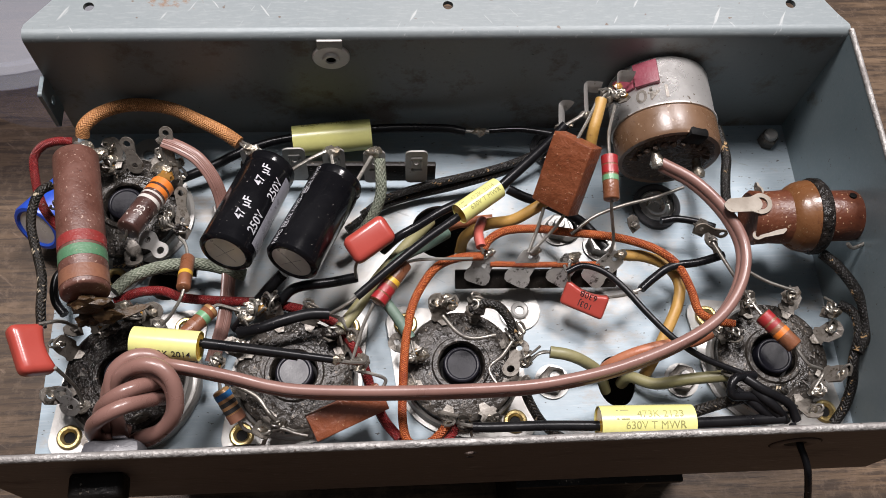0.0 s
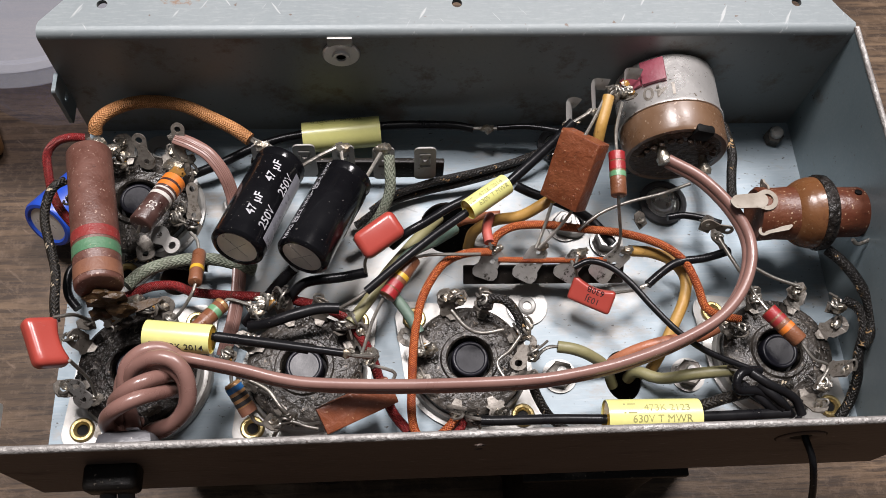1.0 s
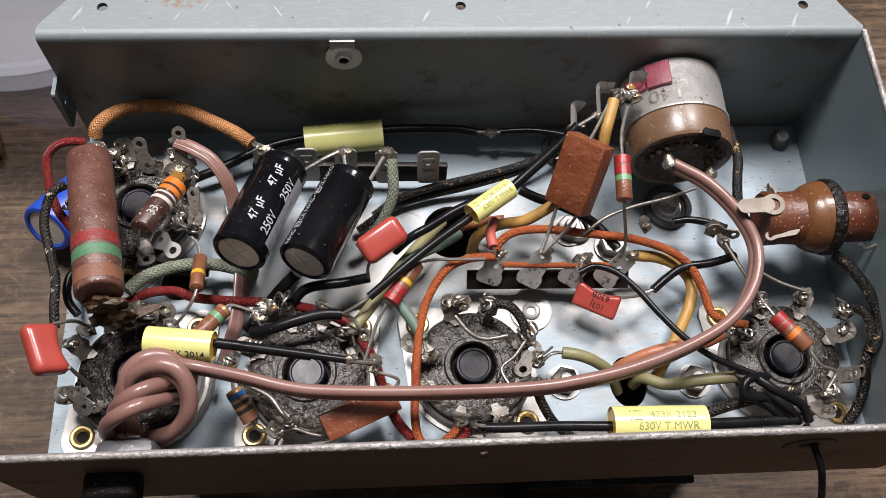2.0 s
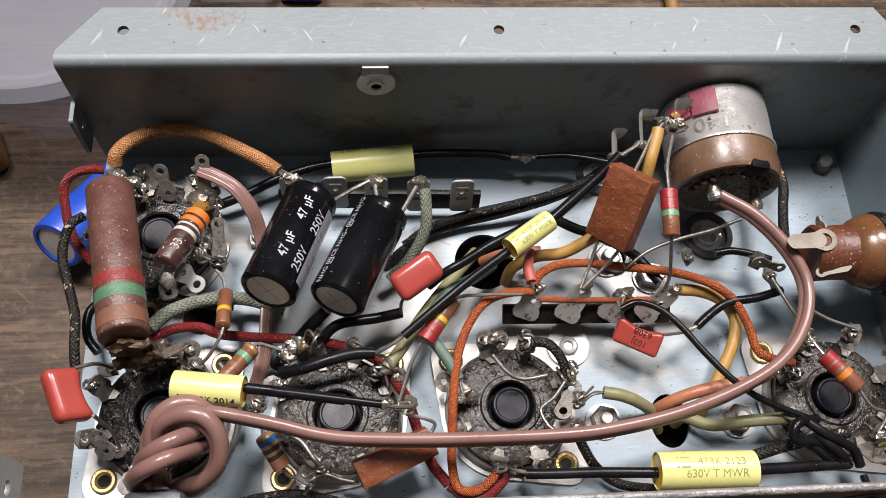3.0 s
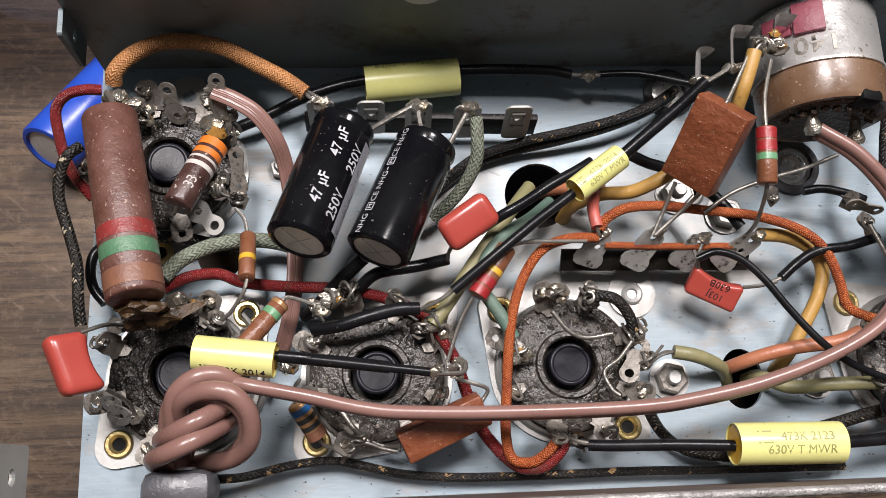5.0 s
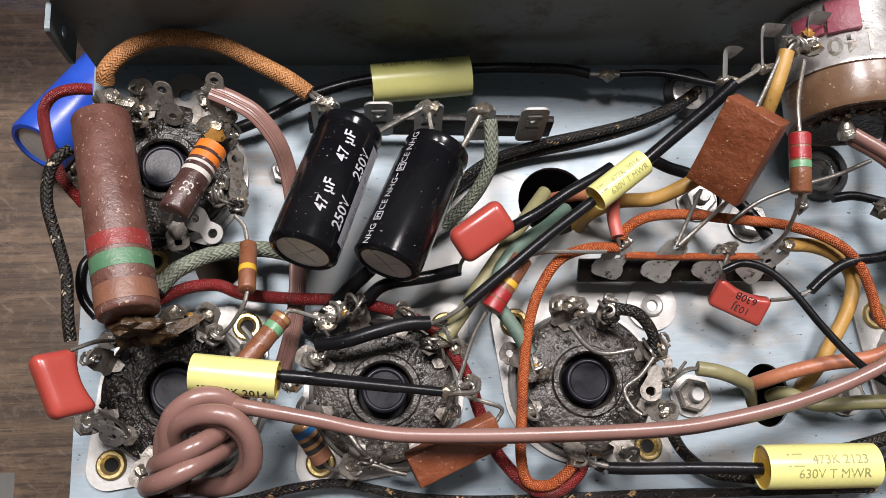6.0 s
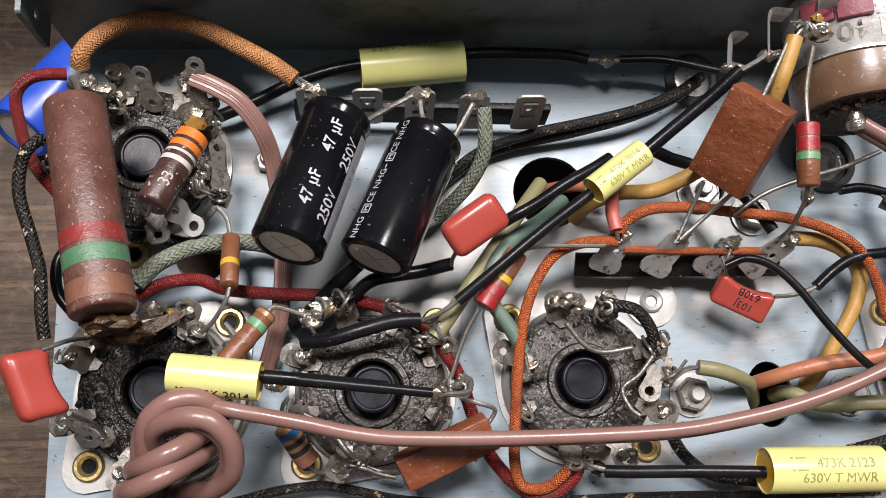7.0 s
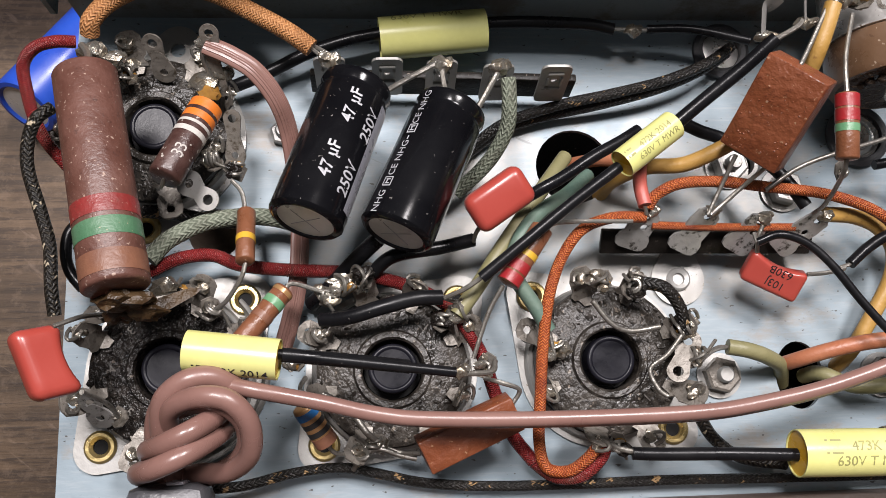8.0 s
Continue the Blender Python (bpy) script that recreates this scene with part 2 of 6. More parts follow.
M_CANEND = surface("aluminium_can", (0.72, 0.70, 0.67), (0.62, 0.60, 0.57), (0.40, 0.36, 0.32), 0.34, 0.4, 150, 900, 0.2, 0.68)
M_GREY = surface("grey_sleeve_stripe", (0.20, 0.20, 0.225), (0.25, 0.25, 0.275), None, 0.3, 0.0, 150, 900, 0.05)
M_PRINT = surface("light_grey_ink", (0.30, 0.30, 0.32), (0.42, 0.42, 0.44), None, 0.5, 0, 300, 1500, 0)
M_INK = surface("faded_dark_ink", (0.22, 0.21, 0.08), (0.34, 0.325, 0.12), None, 0.6, 0, 300, 1500, 0)
M_YELLOW = surface("yellow_film_wrap", (0.59, 0.575, 0.20), (0.645, 0.63, 0.25), None, 0.30, 0.0, 60, 700, 0.05, spread=0.05)
M_AMBER = surface("amber_epoxy_end", (0.66, 0.36, 0.02), (0.74, 0.45, 0.04), None, 0.28)
M_RED = surface("red_epoxy_dip", (0.31, 0.046, 0.034), (0.35, 0.054, 0.040), None, 0.30, 0.0, 80, 400, 0.05, coat=0.06, spread=0.04)
M_MICA = surface("red_brown_wax", (0.145, 0.040, 0.016), (0.19, 0.056, 0.022), (0.09, 0.023, 0.010), 0.40, 0, 140, 420, 0.8, 0.58, specks=(0.34, 0.19, 0.11), speck_at=0.68, deep=0.0006, speck_size=1200.0)
M_RBROWN = surface("brown_carbon_body", (0.088, 0.036, 0.026), (0.130, 0.058, 0.043), (0.05, 0.021, 0.016), 0.44, 0, 190, 900, 0.5, 0.58, specks=(0.34, 0.24, 0.19), speck_at=0.66, deep=0.0003, speck_size=1500.0)
M_CHALKY = surface("chalky_dark_brown_body", (0.040, 0.018, 0.015), (0.080, 0.040, 0.033), (0.028, 0.012, 0.010), 0.36, 0, 260, 900, 0.5, 0.55, specks=(0.42, 0.38, 0.34), speck_at=0.64, speck_size=900.0)
M_BROWN = surface("small_brown_body", (0.15, 0.055, 0.025), (0.20, 0.08, 0.04), (0.07, 0.03, 0.02), 0.34, 0, 260, 1100, 0.5, 0.62, specks=(0.36, 0.24, 0.16), speck_at=0.70)
M_BRED = surface("red_band", (0.29, 0.016, 0.019), (0.23, 0.016, 0.019), (0.2, 0.06, 0.04), 0.4, 0, 200, 1200, 0.3)
M_BGREEN = surface("green_band", (0.10, 0.24, 0.12), (0.14, 0.29, 0.16), (0.14, 0.12, 0.07), 0.42, 0, 200, 1200, 0.3, 0.66)
M_BYELLOW = surface("yellow_band", (0.58, 0.36, 0.03), (0.52, 0.30, 0.03), None, 0.4)
M_BORANGE = surface("orange_band", (0.62, 0.17, 0.02), (0.55, 0.14, 0.02), (0.12, 0.06, 0.03), 0.4, 0, 260, 1200, 0.3, 0.66)
M_BTAN = surface("tan_band", (0.19, 0.085, 0.05), (0.145, 0.06, 0.036), (0.12, 0.05, 0.03), 0.45, 0, 240, 1200, 0.3)
M_BBLUE = surface("blue_band", (0.02, 0.13, 0.34), (0.02, 0.10, 0.26), None, 0.3)
M_BBLACK = surface("black_band", (0.012, 0.012, 0.014), (0.02, 0.02, 0.02), None, 0.3)
M_WHITE = surface("chalky_white_print", (0.52, 0.50, 0.46), (0.40, 0.36, 0.33), (0.14, 0.06, 0.04), 0.6, 0, 400, 1500, 0.4)
M_GOLD = surface("silver_gold_band", (0.36, 0.21, 0.09), (0.30, 0.16, 0.07), None, 0.35, 0.3)
M_MAUVE = surface("mauve_rubber_cord", (0.188, 0.101, 0.084), (0.225, 0.124, 0.103), (0.15, 0.08, 0.064), 0.30, 0, 60, 700, 0.12, 0.66, spread=0.08, specks=(0.34, 0.24, 0.21), speck_at=0.74)
M_ORED = surface("faded_red_band", (0.225, 0.026, 0.024), (0.17, 0.026, 0.022), (0.12, 0.035, 0.023), 0.4, 0, 200, 700, 0.6, 0.58, specks=(0.36, 0.22, 0.18), speck_at=0.68)
M_OGREEN = surface("faded_green_band", (0.054, 0.14, 0.072), (0.078, 0.172, 0.094), (0.12, 0.10, 0.06), 0.42, 0, 200, 700, 0.6, 0.62, specks=(0.30, 0.26, 0.18), speck_at=0.70)
M_BLACKW = surface("black_wire_insulation", (0.004, 0.004, 0.005), (0.009, 0.009, 0.010), (0.022, 0.022, 0.022), 0.30, 0, 120, 900, 0.15, 0.68, spread=0.1, specks=(0.12, 0.11, 0.10), speck_at=0.73, gloss=0.22)
M_OLIVE = surface("olive_rubber_wire", (0.17, 0.16, 0.075), (0.22, 0.20, 0.10), (0.10, 0.09, 0.05), 0.5, 0, 120, 900, 0.3)
M_GREENW = surface("faded_green_wire", (0.075, 0.13, 0.105), (0.12, 0.17, 0.13), (0.06, 0.07, 0.05), 0.5, 0, 120, 900, 0.4)
M_YELLOWW = surface("ochre_rubber_wire", (0.36, 0.20, 0.045), (0.42, 0.25, 0.07), (0.19, 0.09, 0.03), 0.48, 0, 120, 900, 0.4, 0.62)
M_RUSTW = surface("rust_rubber_wire", (0.32, 0.11, 0.055), (0.38, 0.15, 0.075), (0.18, 0.07, 0.04), 0.48, 0, 120, 900, 0.4)
M_REDW = surface("red_pink_wire", (0.36, 0.075, 0.06), (0.44, 0.11, 0.085), None, 0.42)
M_RUBBER = surface("dark_grey_rubber", (0.050, 0.050, 0.054), (0.075, 0.075, 0.08), (0.03, 0.03, 0.03), 0.55, 0, 120, 900, 0.4)
M_RELIEF = surface("scuffed_grey_plastic", (0.060, 0.060, 0.066), (0.10, 0.10, 0.108), (0.03, 0.03, 0.03), 0.38, 0, 90, 700, 0.5, 0.6, specks=(0.35, 0.33, 0.31), speck_at=0.7)
M_POT = surface("dusty_tin_can", (0.90, 0.88, 0.85), (0.76, 0.74, 0.71), (0.38, 0.31, 0.22), 0.32, 0.8, 90, 900, 0.2, 0.66, specks=(0.20, 0.15, 0.10), speck_at=0.67)
M_PHEN = surface("brown_phenolic", (0.120, 0.066, 0.036), (0.155, 0.09, 0.052), (0.075, 0.038, 0.022), 0.32, 0, 120, 800, 0.12, 0.60, specks=(0.36, 0.27, 0.20), speck_at=0.68, gloss=0.5)
M_DPHEN = surface("dark_phenolic", (0.030, 0.020, 0.014), (0.075, 0.05, 0.035), (0.012, 0.008, 0.006), 0.45, 0, 220, 620, 1.0, 0.55, specks=(0.30, 0.22, 0.15), speck_at=0.64, deep=0.001, gloss=0.3)
M_WAX = surface("dark_glossy_wax", (0.030, 0.016, 0.007), (0.075, 0.045, 0.02), (0.012, 0.008, 0.005), 0.42, 0, 160, 500, 0.8, 0.58, deep=0.0008, gloss=0.3)
M_FLUX = surface("amber_flux", (0.30, 0.16, 0.035), (0.20, 0.09, 0.02), (0.06, 0.025, 0.01), 0.18, 0, 300, 700, 0.3, 0.62)
M_AMBPH = surface("amber_phenolic", (0.075, 0.020, 0.010), (0.120, 0.038, 0.016), (0.04, 0.013, 0.007), 0.40, 0, 110, 620, 0.5, 0.58, specks=(0.40, 0.28, 0.18), speck_at=0.65, deep=0.0004)
M_FLARE = surface("amber_flare", (0.112, 0.045, 0.017), (0.15, 0.064, 0.024), (0.06, 0.02, 0.01), 0.28, 0, 110, 620, 0.3, 0.58, specks=(0.42, 0.31, 0.20), speck_at=0.68, deep=0.0003)
M_AMBWOOD = surface("amber_wood", (0.20, 0.095, 0.026), (0.28, 0.14, 0.045), (0.10, 0.04, 0.015), 0.5, 0, 60, 500, 0.2)
M_MAROON = surface("maroon_fibre", (0.17, 0.028, 0.045), (0.22, 0.05, 0.07), (0.3, 0.16, 0.17), 0.5, 0, 160, 1000, 0.4, 0.68)
M_BLUECAN = surface("blue_plastic_sleeve", (0.015, 0.055, 0.38), (0.02, 0.075, 0.44), None, 0.32, 0, 60, 500, 0.05)
B_TAN = braid("tan_braided_cloth", (0.36, 0.155, 0.055), (0.54, 0.28, 0.12), along=16.0, around=16.0, dirt=(0.17, 0.07, 0.024), rough=0.55)
B_ORANGE = braid("orange_braided_cloth", (0.27, 0.050, 0.013), (0.58, 0.20, 0.060), along=19.0, around=12.0, dirt=(0.15, 0.022, 0.010), rough=0.45)
B_RED = braid("dark_red_varnished_cloth", (0.16, 0.016, 0.017), (0.26, 0.034, 0.031), along=24.0, around=12.0, rough=0.25)
B_BLACK = braid("black_braided_cloth", (0.007, 0.0065, 0.006), (0.016, 0.014, 0.012), fleck=(0.36, 0.23, 0.11), rough=0.34, along=10.0, around=10.0, dirt=(0.02, 0.017, 0.014))
B_GREEN = braid("grey_green_braided_cloth", (0.15, 0.17, 0.125), (0.26, 0.275, 0.22), along=8.0, around=14.0)
B_GREY = braid("black_cream_cloth", (0.007, 0.006, 0.005), (0.035, 0.029, 0.021), fleck=(0.42, 0.35, 0.25), rough=0.42, along=10.0, around=8.0, dirt=(0.02, 0.017, 0.014))


def table_wood():
    m, nt, b = nodes_of("grey_brown_wood_grain")
    tc = nt.nodes.new("ShaderNodeTexCoord").outputs["Object"]
    mp = nt.nodes.new("ShaderNodeMapping")
    mp.inputs["Scale"].default_value = (0.55, 7.0, 1.0)
    mp.inputs["Rotation"].default_value = (0, 0, radians(-4))
    nt.links.new(tc, mp.inputs[0])
    g1 = noise_node(nt, mp.outputs[0], 14.0, 8, 0.7)
    g2 = noise_node(nt, mp.outputs[0], 62.0, 7, 0.75)
    c = ramp_node(nt, g1, [(0.30, (0.022, 0.013, 0.007)), (0.5, (0.082, 0.051, 0.029)), (0.72, (0.175, 0.116, 0.070))])
    k = ramp_node(nt, g2, [(0.48, (0, 0, 0)), (0.57, (0.85, 0.85, 0.85))])
    c = mix_node(nt, k, c, (0.030, 0.018, 0.011))
    g3 = noise_node(nt, tc, 260.0, 5, 0.75)
    c = mix_node(nt, ramp_node(nt, g3, [(0.50, (0, 0, 0)), (0.66, (0.35, 0.35, 0.35))]), c, (0.17, 0.117, 0.080))
    mp3 = nt.nodes.new("ShaderNodeMapping")
    mp3.inputs["Rotation"].default_value = (0, 0, radians(38))
    nt.links.new(tc, mp3.inputs[0])
    mp4 = nt.nodes.new("ShaderNodeMapping")
    mp4.inputs["Scale"].default_value = (0.2, 1.0, 1.0)
    nt.links.new(mp3.outputs[0], mp4.inputs[0])
    g4 = noise_node(nt, mp4.outputs[0], 420.0, 3, 0.6)
    c = mix_node(nt, ramp_node(nt, g4, [(0.63, (0, 0, 0)), (0.72, (0.2, 0.2, 0.2))]), c, (0.30, 0.215, 0.16))
    nt.links.new(c, b.inputs["Base Color"])
    b.inputs["Roughness"].default_value = 0.5
    b.inputs["Specular IOR Level"].default_value = 0.32
    bump_node(nt, b, g2, 0.25, 0.0006)
    return m


M_TABLE = table_wood()


def clear_plastic(name, colour, body, rough):
    """Thin cloudy plastic: mostly see-through, with a milky body."""
    m, nt, b = nodes_of(name)
    tc = nt.nodes.new("ShaderNodeTexCoord").outputs["Object"]
    n = noise_node(nt, tc, 22.0, 3)
    b.inputs["Base Color"].default_value = (*colour, 1)
    nt.links.new(math_node(nt, "ADD", math_node(nt, "MULTIPLY", n, 0.25), rough), b.inputs["Roughness"])
    t = nt.nodes.new("ShaderNodeBsdfTransparent")
    t.inputs[0].default_value = (0.955, 0.955, 0.975, 1)
    mx = nt.nodes.new("ShaderNodeMixShader")
    mx.inputs[0].default_value = body
    nt.links.new(t.outputs[0], mx.inputs[1])
    nt.links.new(b.outputs[0], mx.inputs[2])
    nt.links.new(mx.outputs[0], nt.nodes["Material Output"].inputs[0])
    return m


M_CLEAR = clear_plastic("cloudy_clear_plastic", (0.20, 0.20, 0.235), 0.13, 0.4)
M_RIM = clear_plastic("milky_plastic_rim", (0.31, 0.32, 0.35), 0.30, 0.3)

# ---- building helpers; lengths in centimetres ----
ORIGIN = {}


def thing(name, at, label, category, group="", kind=""):
    ob = new(name)
    ob.empty_display_size = 0.005
    ob.location = Vector(at) * CM
    ORIGIN[ob] = Vector(at)
    return tagged(ob, label, category, group, kind)


def part(name, bm, material, parent, label="", smooth=True):
    o = ORIGIN[parent]
    bmesh.ops.recalc_face_normals(bm, faces=bm.faces)
    for v in bm.verts:
        v.co = (v.co - o) * CM
    me = bpy.data.meshes.new(name)
    bm.to_mesh(me)
    bm.free()
    me.materials.append(material)
    if smooth:
        me.polygons.foreach_set("use_smooth", [True] * len(me.polygons))
        me.set_sharp_from_angle(angle=radians(38))
    ob = new(name, me)
    ob.parent = parent
    ORIGIN[ob] = o
    return tagged(ob, label)


def spline(pts, steps=8):
    """Points of a smooth line through pts."""
    p = [Vector(q) for q in pts]
    if len(p) == 2:
        return [p[0].lerp(p[1], i / steps) for i in range(steps + 1)]
    p = [p[0] * 2 - p[1]] + p + [p[-1] * 2 - p[-2]]
    out = []
    for i in range(1, len(p) - 2):
        a, b, c, d = p[i - 1:i + 3]
        for k in range(steps):
            t = k / steps
            out.append(0.5 * ((2 * b) + (c - a) * t + (2 * a - 5 * b + 4 * c - d) * t * t + (3 * b - a - 3 * c + d) * t ** 3))
    out.append(p[-2])
    return out


def sweep(bm, line, r, n=10, shift=(0, 0, 0), seed=0, lump=0.0, taper=None, shape=None, start_up=None):
    """A round tube along line, closed at the ends, with its length and turn as UV."""
    uv = bm.loops.layers.uv.verify()
    rng = random.Random(seed)
    line = [Vector(q) + Vector(shift) for q in line]
    tang = [(line[min(i + 1, len(line) - 1)] - line[max(i - 1, 0)]).normalized() for i in range(len(line))]
    up = Vector(start_up) if start_up else tang[0].orthogonal().normalized()
    rings, run, s = [], [], 0.0
    for i, (q, t) in enumerate(zip(line, tang)):
        up = (up - t * up.dot(t)).normalized()
        side = t.cross(up)
        k = r * (1 + lump * rng.uniform(-1, 1)) * (taper(i / (len(line) - 1)) if taper else 1)
        rings.append([bm.verts.new(q + (up * math.cos(a) + side * math.sin(a)) * k * (shape(a) if shape else 1)) for a in (2 * math.pi * j / n for j in range(n))])
        if i:
            s += (q - line[i - 1]).length
        run.append(s)
    for i in range(len(rings) - 1):
        for j in range(n):
            f = bm.faces.new((rings[i][j], rings[i][(j + 1) % n], rings[i + 1][(j + 1) % n], rings[i + 1][j]))
            for lp, (a, b) in zip(f.loops, ((run[i], j), (run[i], j + 1), (run[i + 1], j + 1), (run[i + 1], j))):
                lp[uv].uv = (a, b / n)
    bm.faces.new(rings[0][::-1])
    bm.faces.new(rings[-1])


def lathe(bm, p0, p1, prof, n=24):
    """Rings round the axis from p0 to p1; prof: (share of the way in cm from p0, radius)."""
    p0, p1 = Vector(p0), Vector(p1)
    ax = (p1 - p0).normalized()
    up = ax.orthogonal().normalized()
    side = ax.cross(up)
    rings = []
    for s, r in prof:
        if r <= 0:
            rings.append([bm.verts.new(p0 + ax * s)])
        else:
            rings.append([bm.verts.new(p0 + ax * s + (up * math.cos(a) + side * math.sin(a)) * r) for a in (2 * math.pi * j / n for j in range(n))])
    for a, b in zip(rings, rings[1:]):
        for j in range(n):
            k = (j + 1) % n
            if len(a) == 1 and len(b) > 1:
                bm.faces.new((a[0], b[k], b[j]))
            elif len(b) == 1 and len(a) > 1:
                bm.faces.new((a[j], a[k], b[0]))
            elif len(a) > 1:
                bm.faces.new((a[j], a[k], b[k], b[j]))
    for ring, flip in ((rings[0], True), (rings[-1], False)):
        if len(ring) > 1:
            bm.faces.new(ring[::-1] if flip else ring)


def block(bm, m, size, bevel=0.0, seg=2):
    """A bevelled box of that size at the pose m (a matrix in centimetres)."""
    made = bmesh.ops.create_cube(bm, size=1.0, matrix=m @ Matrix.Diagonal((*size, 1)))
    if bevel:
        edges = list({e for v in made["verts"] for e in v.link_edges})
        bmesh.ops.bevel(bm, geom=edges, offset=bevel, segments=seg, affect="EDGES", profile=0.5)


def plate(bm, m, outline, thick, holes=(), n=16):
    """A flat sheet of that outline with holes (x, y, r) or (x, y, half width, half height), from z 0 to thick in the pose m."""
    def ring(pts, z):
        vs = [bm.verts.new(m @ Vector((x, y, z))) for x, y in pts]
        return vs, [bm.edges.new((vs[i], vs[(i + 1) % len(vs)])) for i in range(len(vs))]
    loops = [list(outline)] + [[(h[0] + h[2] * math.cos(2 * math.pi * j / n), h[1] + h[-1] * math.sin(2 * math.pi * j / n)) for j in range(n)] for h in holes]
    low, high = [ring(p, 0) for p in loops], [ring(p, thick) for p in loops]
    for level in (low, high):
        bmesh.ops.triangle_fill(bm, use_beauty=True, use_dissolve=False, edges=[e for _, es in level for e in es])
    for (a, _), (b, _) in zip(low, high):
        for j in range(len(a)):
            k = (j + 1) % len(a)
            bm.faces.new((a[j], a[k], b[k], b[j]))


def rounded(w, h, r, n=5, cx=0.0, cy=0.0):
    """The outline of a rounded rectangle."""
    out = []
    for sx, sy, a0 in ((1, 1, 0), (-1, 1, 90), (-1, -1, 180), (1, -1, 270)):
        for i in range(n + 1):
            a = radians(a0 + 90 * i / n)
            out.append((cx + sx * (w / 2 - r) + r * math.cos(a), cy + sy * (h / 2 - r) + r * math.sin(a)))
    return out


def frame_of(o, x, y):
    """The pose with its origin at o, x along x and y as near y as it can."""
    x = Vector(x).normalized()
    z = x.cross(Vector(y)).normalized()
    y = z.cross(x)
    return Matrix.Translation(Vector(o)) @ Matrix((x, y, z)).transposed().to_4x4()


def words(text, size, weight=0.0):
    """The letters as a flat bmesh, in centimetres, centred."""
    cu = bpy.data.curves.new("letters", "FONT")
    cu.offset = size * weight
    cu.body, cu.size, cu.align_x, cu.align_y, cu.resolution_u = text, size, "CENTER", "CENTER", 3
    ob = bpy.data.objects.new("letters", cu)
    scene.collection.objects.link(ob)
    dg = bpy.context.evaluated_depsgraph_get()
    me = bpy.data.meshes.new_from_object(ob.evaluated_get(dg))
    bm = bmesh.new()
    bm.from_mesh(me)
    bpy.data.objects.remove(ob)
    bpy.data.curves.remove(cu)
    bpy.data.meshes.remove(me)
    bmesh.ops.triangulate(bm, faces=bm.faces)
    return bm


def bars(widths, height, gap):
    """Plain bars for a drawn mark, in a row, centred."""
    bm = bmesh.new()
    x = -(sum(widths) + gap * (len(widths) - 1)) / 2
    for w in widths:
        vs = [bm.verts.new((a, b, 0)) for a, b in ((x, -height / 2), (x + w, -height / 2), (x + w, height / 2), (x, height / 2))]
        bm.faces.new(vs)
        x += w + gap
    return bm


def box_mark(size):
    """A drawn square outline with a bent stroke in it, centred."""
    bm = bmesh.new()
    h, w = size / 2, size * 0.11
    strips = [(-h, -h, h, -h + w), (-h, h - w, h, h), (-h, -h + w, -h + w, h - w), (h - w, -h + w, h, h - w), (-h * 0.55, -h * 0.5, -h * 0.3, h * 0.5), (h * 0.3, -h * 0.5, h * 0.55, h * 0.5), (-h * 0.3, 0, h * 0.3, h * 0.28)]
    for x0, y0, x1, y1 in strips:
        bm.faces.new([bm.verts.new((x, y, 0)) for x, y in ((x0, y0), (x1, y0), (x1, y1), (x0, y1))])
    return bm


def wrap(bm, p0, p1, r, along, turn, up, flip=1):
    """Lays flat letters on a cylinder: their x along its axis from p0, their y round it; turn: degrees from up."""
    p0, p1, up = Vector(p0), Vector(p1), Vector(up)
    ax = (p1 - p0).normalized()
    up = (up - ax * up.dot(ax)).normalized()
    side = up.cross(ax) * flip
    for v in bm.verts:
        a = radians(turn) + v.co.y / r
        v.co = p0 + ax * (along + v.co.x) + (up * math.cos(a) + side * math.sin(a)) * (r + 0.006)
    return bm


def wire(name, pts, r, material, label, category="wire", lump=0.0, n=10, ends=(), twin=None, group="wires"):
    """An insulated wire through pts; ends: bare tips as lists of points; twin: the shift of a second strand."""
    root = thing(name, pts[0], label, category, group)
    line = spline(pts)
    bm = bmesh.new()
    if twin:
        s = Vector(twin) / 2
        sweep(bm, line, r, n, s, 1, lump)
        sweep(bm, line, r, n, -s, 2, lump)
    else:
        sweep(bm, line, r, n, seed=len(name), lump=lump)
    part("insulation", bm, material, root)
    for e in ends:
        bm = bmesh.new()
        sweep(bm, spline(e, 5), 0.04, 7)
        part("bare_end", bm, M_BARE, root, "bare tinned end")
    return root


def blob(bm, at, r, seed=0, squash=(1, 1, 1), sub=2):
    rng = random.Random(seed)
    made = bmesh.ops.create_icosphere(bm, subdivisions=sub, radius=1.0)
    off = Vector((rng.random() * 9, rng.random() * 9, rng.random() * 9))
    for v in made["verts"]:
        k = r * (1 + 0.55 * noise.noise(v.co * 1.5 + off) + 0.25 * noise.noise(v.co * 3.4 + off))
        v.co = Vector(at) + Vector((v.co.x * squash[0], v.co.y * squash[1], v.co.z * squash[2])) * k


# ---- setting: table and room ----
TABLE = -10.5
XL, XR, YF, YB, TOP = -9.86, 10.44, 5.15, 15.0, 4.3


def slab(name, lo, hi, material, label, category):
    bm = bmesh.new()
    c = [(a + b) / 2 for a, b in zip(lo, hi)]
    root = thing(name, (c[0], c[1], lo[2]), label, category, kind="structure")
    block(bm, Matrix.Translation(c), [b - a for a, b in zip(lo, hi)], 0.1)
    part("top", bm, material, root)
    return root


slab("table", (-75, -45, TABLE - 3), (75, 85, TABLE), M_TABLE, "grey-brown wood-grained table top", "table")

